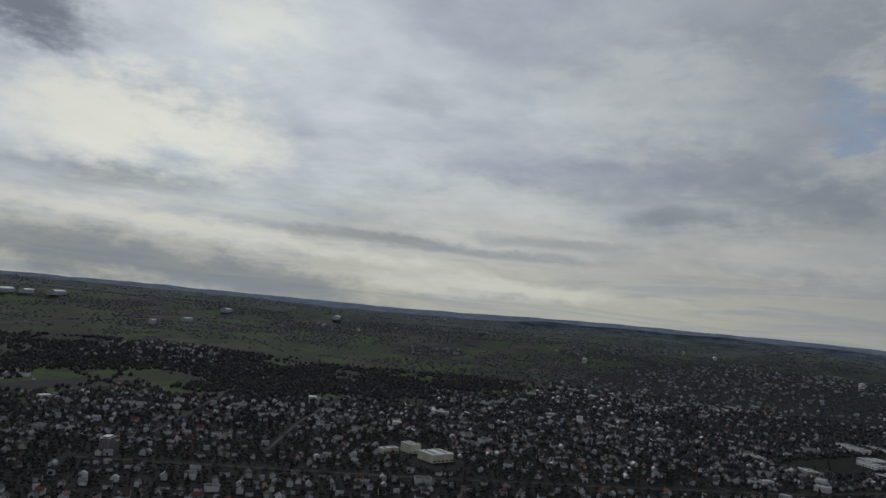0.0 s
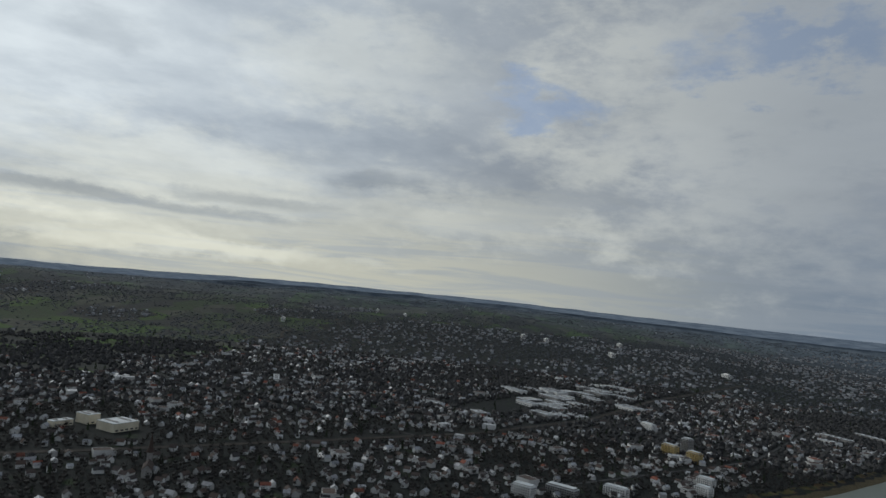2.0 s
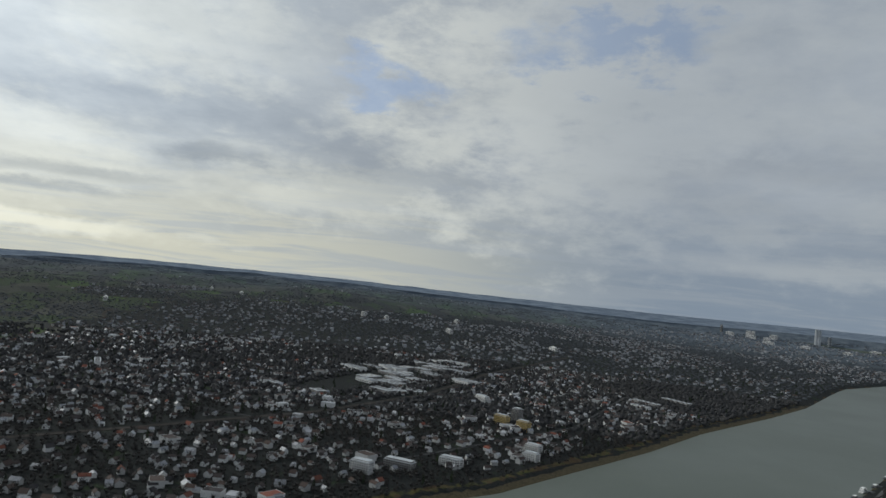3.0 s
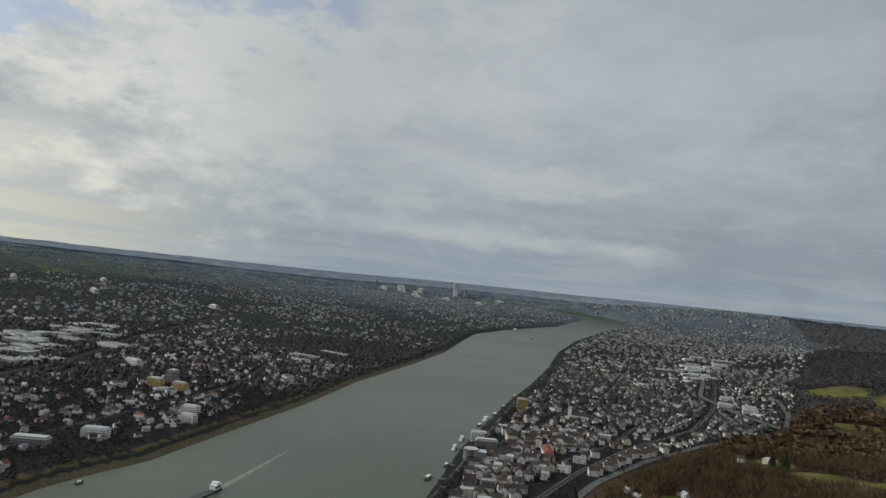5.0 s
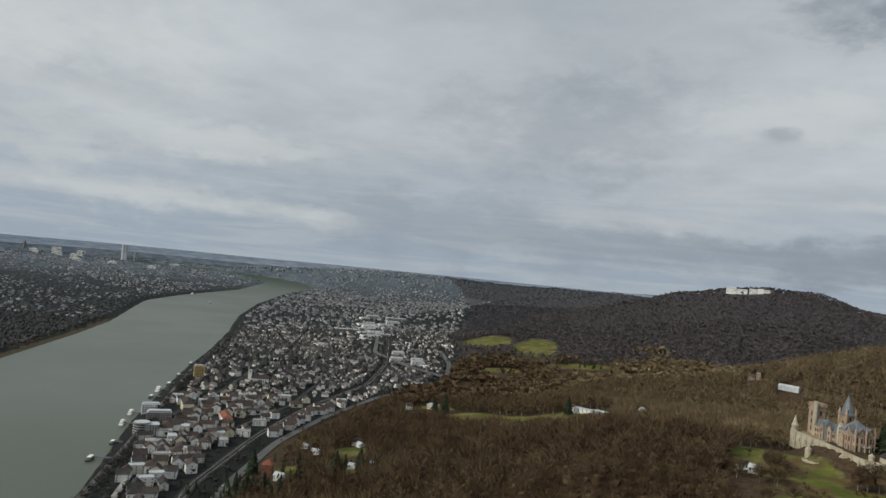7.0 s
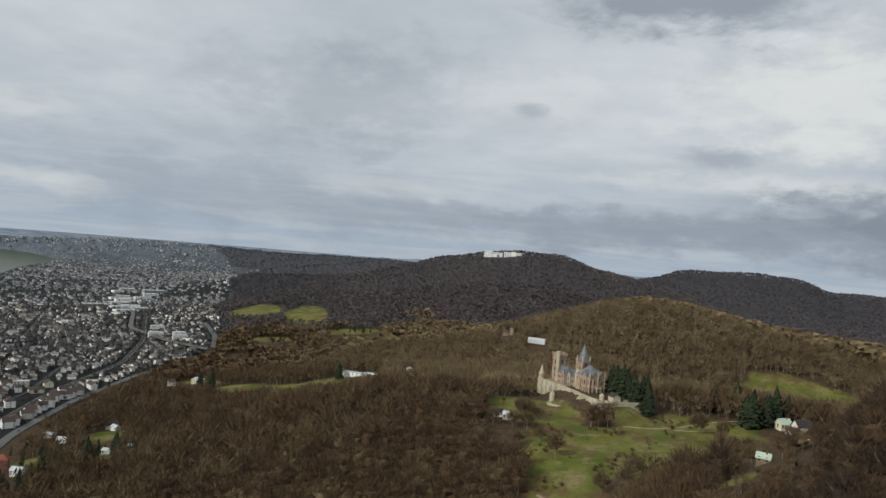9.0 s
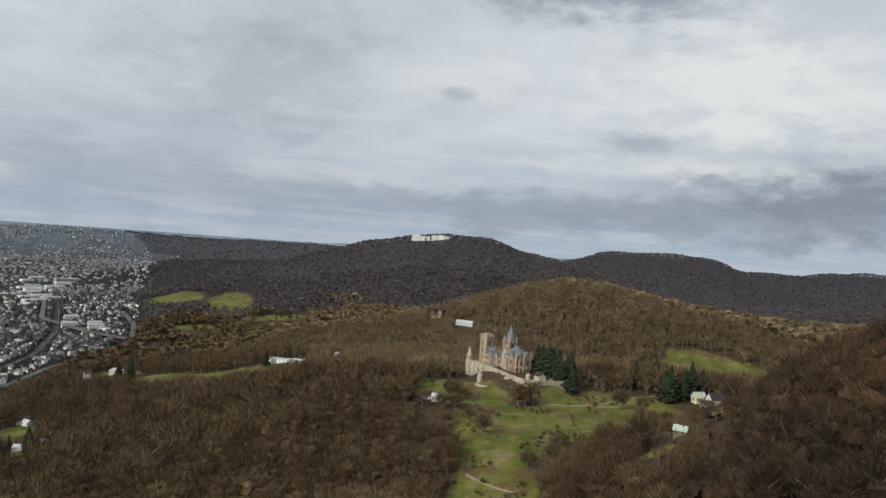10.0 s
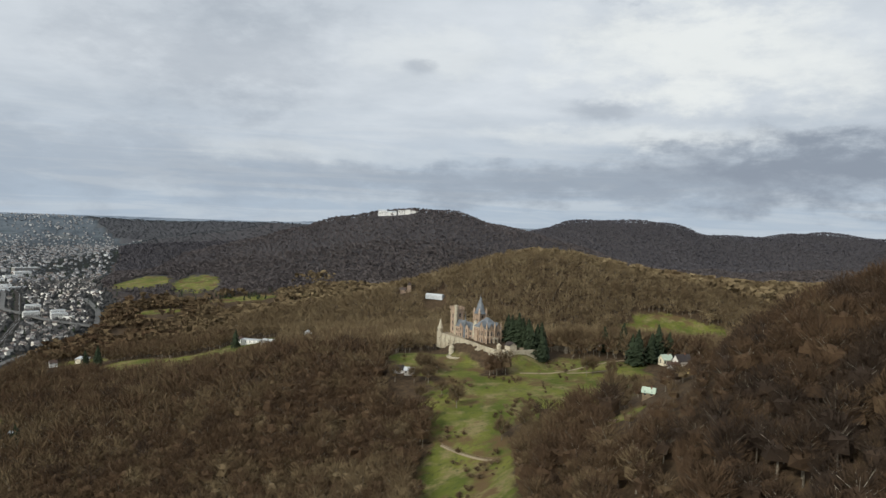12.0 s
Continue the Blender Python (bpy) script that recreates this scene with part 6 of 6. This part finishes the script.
glass_dome(-222, 1100)


# ---- boats ----
def vessel(name, label, x, y, turn, length, beam, cabin, deck_mat, hull_mat=None):
    """A river boat: pointed hull with sheer, deck, cabins with window bands."""
    b = thing(name, label, "boat", pose(*warp((x, y, 0.0)), 0, 0, turn) @ Matrix.Scale(float(shrink(x, y)), 4))
    bm = bmesh.new()
    n = 12
    rings = []
    for k in range(n + 1):
        u = k / n
        w = beam / 2 * (1 - max(0, (u - 0.72) / 0.28) ** 2) * (0.85 + 0.15 * min(1, u / 0.1))
        x0 = -length / 2 + length * u
        top = 1.5 + 0.9 * max(0, u - 0.7) / 0.3
        rings.append([bm.verts.new(p) for p in ((x0, -w * 0.8, -0.6), (x0, -w, top), (x0, w, top), (x0, w * 0.8, -0.6))])
    for a, c in zip(rings, rings[1:]):
        for k in range(4):
            bm.faces.new((a[k], c[k], c[(k + 1) % 4], a[(k + 1) % 4]))
    bm.faces.new(rings[0])
    part("hull", bm, hull_mat or HULL, b)
    for x0, x1, z0, z1 in cabin:
        cab = part("cabin", boxes((x0 * length, x1 * length, -beam * 0.36, beam * 0.36, z0, z1)), deck_mat, b)
        part("window_band", boxes((x0 * length + 0.4, x1 * length - 0.4, -beam * 0.365, beam * 0.365, z0 + (z1 - z0) * 0.4, z0 + (z1 - z0) * 0.75)), GLASS, cab)
        part("cabin_roof", boxes((x0 * length - 0.4, x1 * length + 0.4, -beam * 0.4, beam * 0.4, z1, z1 + 0.25)), WHITE, cab)
    return b


DOWN = 127.0
vessel("barge", "long dark cargo barge with a white wheelhouse under way", -783, 284, DOWN + 180, 84, 11, ((-0.47, -0.34, 1.5, 6.5), (-0.44, -0.38, 6.5, 9.0)), WHITE)
for k, (x, y, L, B) in enumerate(((-764, 585, 26, 6), (-806, 648, 18, 5), (-882, 722, 22, 6), (-928, 773, 22, 6), (-1010, 880, 24, 6), (-1050, 930, 36, 8), (-1086, 985, 30, 7), (-1150, 1065, 26, 6), (-1250, 1190, 28, 6))):
    white = k in (2, 3, 5)
    vessel("moored_boat", "white passenger boat moored at a landing stage" if white else "dark landing pontoon boat moored by the bank", x, y, DOWN, L, B,
           ((-0.35, 0.3, 1.5, 4.2), (-0.2, 0.15, 4.2, 6.4)) if white else ((-0.25, 0.2, 1.5, 3.6),), WHITE if white else CONCRETE, WHITE if white else None)
    g = thing("jetty", "narrow steel gangway from the bank to a boat", "jetty", pose(x, y, 0, 0, 0, 37))
    L2 = max(14.0, float(-river(np.array(x), np.array(y))) + 20)
    part("deck", boxes((2, L2, -1.1, 1.1, 2.0, 2.3)), CONCRETE, g)
    for s in (-1.05, 1.05):
        part("railing", boxes((2, L2, s - 0.06, s + 0.06, 2.3, 3.2)), STEEL, g)
    for u in np.linspace(4, L2 - 2, 3):
        part("pile", turned(bmesh.new(), u, 0, 0, ((0.35, -4), (0.35, 2.1)), 8), STEEL, g)
vessel("cargo_ship", "cargo ship far down the river", -2604, 2562, 135, 90, 11, ((-0.46, -0.36, 1.5, 6),), WHITE)
vessel("rowing_boat", "small boat beside the west bank", -872, 182, DOWN, 12, 3.4, ((-0.2, 0.15, 1.5, 3),), WHITE)
vessel("passenger_ship", "white passenger ship by the far bank", -3050, 2860, 130, 70, 11, ((-0.4, 0.35, 1.5, 6),), WHITE, WHITE)
wake = np.array([(-809, 319), (-850, 366), (-900, 421), (-948, 474)])
V, Q = [], []
for k, (x, y) in enumerate(wake):
    w = (4.0, 3.6, 2.2, 0.4)[k]
    V += [(x - w * 0.77, y - w * 0.64, 0.05), (x + w * 0.77, y + w * 0.64, 0.05)]
    if k:
        Q.append((2 * k - 2, 2 * k - 1, 2 * k + 1, 2 * k))
tagged(new("wake", mesh_of("wake", V, Q, [FOAM])), "pale churned wake behind the barge", "wake", kind="structure")


# ---- shrubs and avenue trees ----
def shrubs():
    rng = np.random.RandomState(61)
    x, y = jittered(-60, 190, 330, 690, 5.5, rng)
    m = patch(x, y, MEADOWS)
    ok = (m > 0.5) & (waves(x, y, 45, 9) + 0.5 * waves(x, y, 18, 10) + rng.normal(0, 0.25, len(x)) > 0.55) & (np.hypot((x - 39) / 60, (y - 709) / 75) > 1)
    x, y = x[ok], y[ok]
    scatter("meadow_shrubs", [bare_tree(s + 70, 70, 0.03, limbs=3, size=1.5, core=0.6) for s in range(4)], x, y, rng.uniform(1.5, 4.5, len(x)), [BARE, BARK],
            "low brown shrubs and bracken over the meadow", "shrubs", 9, 1.7, rng.uniform(0.2, 0.8, len(x)), 0.6)
    line = np.array(PROMENADE, float)
    s = np.linspace(0, 1, 150)
    k = np.linspace(0, 1, len(line))
    px, py = np.interp(s, k, line[:, 0]) + rng.normal(0, 2, 150) + 5, np.interp(s, k, line[:, 1]) + rng.normal(0, 2, 150) + 4
    scatter("avenue_trees", [bare_tree(s + 80, 60, 0.03, limbs=4) for s in range(4)], px, py, rng.uniform(7, 12, 150), [VALLEY, BARK],
            "row of bare plane trees along the promenade", "trees", 10, 1.3, rng.uniform(0.3, 0.9, 150))


shrubs()


# ---- single trees ----
def tree_thing(name, label, category, shape, mats, names, m, h, spread=1.0, group=""):
    V, F, S = shape
    t = thing(name, label, category, m, group)
    for s in sorted(set(S)):
        f = F[S == s]
        used, idx = np.unique(f, return_inverse=True)
        me = mesh_of(names[s], V[used] * (h * spread, h * spread, h), idx.reshape(-1, 3), [mats[s]], attrs=dict(tint=np.full(len(used), 0.55)))
        ob = new(names[s], me)
        ob.parent = t
    return t


def fir_full(seed):
    V, F, S = fir_tree(seed, 16, 13)
    k = len(V)
    trunk = np.array([(0.02 * math.cos(a), 0.02 * math.sin(a), z) for z in (-0.08, 0.5) for a in (0, 1.57, 3.14, 4.71)])
    tf = [(k + a, k + (a + 1) % 4, k + 4 + (a + 1) % 4) for a in range(4)] + [(k + a, k + 4 + (a + 1) % 4, k + 4 + a) for a in range(4)]
    return np.concatenate([V, trunk]), np.concatenate([F, tf]), np.concatenate([S, np.ones(8, int)])


rngt = np.random.RandomState(4)
protos = [tree_thing("fir_tree", "tall dark green conifer beside the castle", "tree", fir_full(k), [CONIFER, BARK], ("crown", "trunk"), at_ground(76 + 6 * k, 676 + 5 * k, 40 * k), h, sp, "castle conifers")
          for k, (h, sp) in enumerate(((29, 0.98), (34, 0.86), (26, 1.0)))]
for k in range(15):
    s = k / 14
    x, y = 56 + 30 * s + rngt.normal(0, 3), 706 - 26 * s + rngt.normal(0, 4) + (10 if k % 2 else 0)
    copy_thing(protos[k % 3], at_ground(x, y, rngt.uniform(0, 360)))
for x, y, k in ((170, 649, 1), (166, 653, 0), (188, 668, 2), (194, 670, 1), (205, 672, 2), (183, 655, 2), (-330, 1085, 0), (-585, 1130, 2), (-560, 1120, 1), (-575, 660, 0), (-455, 705, 2), (-478, 690, 0), (150, 700, 2), (170, 705, 0)):
    copy_thing(protos[k], at_ground(x, y, rngt.uniform(0, 360)))
bare = [tree_thing("bare_tree", "leafless broad tree standing alone on the meadow", "tree", bare_tree(50 + k, 480, 0.009, limbs=9, size=1.1, core=0.5), [BARE, BARK], ("crown", "trunk"), at_ground(-18 + 12 * k, 600 - 30 * k, 0), h, sp, "meadow trees")
        for k, (h, sp) in enumerate(((15, 1.25), (12, 1.3), (18, 1.0)))]
for k in range(22):
    a, b = rngt.uniform(0, 6.283), rngt.uniform(0.92, 1.25)
    x, y = 48 + 92 * b * math.cos(a), 560 + 76 * b * math.sin(a)
    if y > 632 or abs(x - 12) < 20:
        x, y = rngt.uniform(-40, 10), rngt.uniform(560, 640)
    copy_thing(bare[k % 3], at_ground(x, y, rngt.uniform(0, 360)))
tall = tree_thing("tall_bare_tree", "tall slender leafless tree with a pale trunk", "tree", bare_tree(91, 260, 0.014, limbs=5), [BARE, BARK], ("crown", "trunk"), at_ground(112, 702, 0), 24, 0.62, "tall trees behind the garden")
for k in range(40):
    if k < 22:
        x, y = rngt.uniform(100, 185), rngt.uniform(692, 732)
    else:
        x, y = rngt.uniform(270, 480), 1222 + rngt.normal(0, 6)
    copy_thing(tall, at_ground(x, y, rngt.uniform(0, 360)))
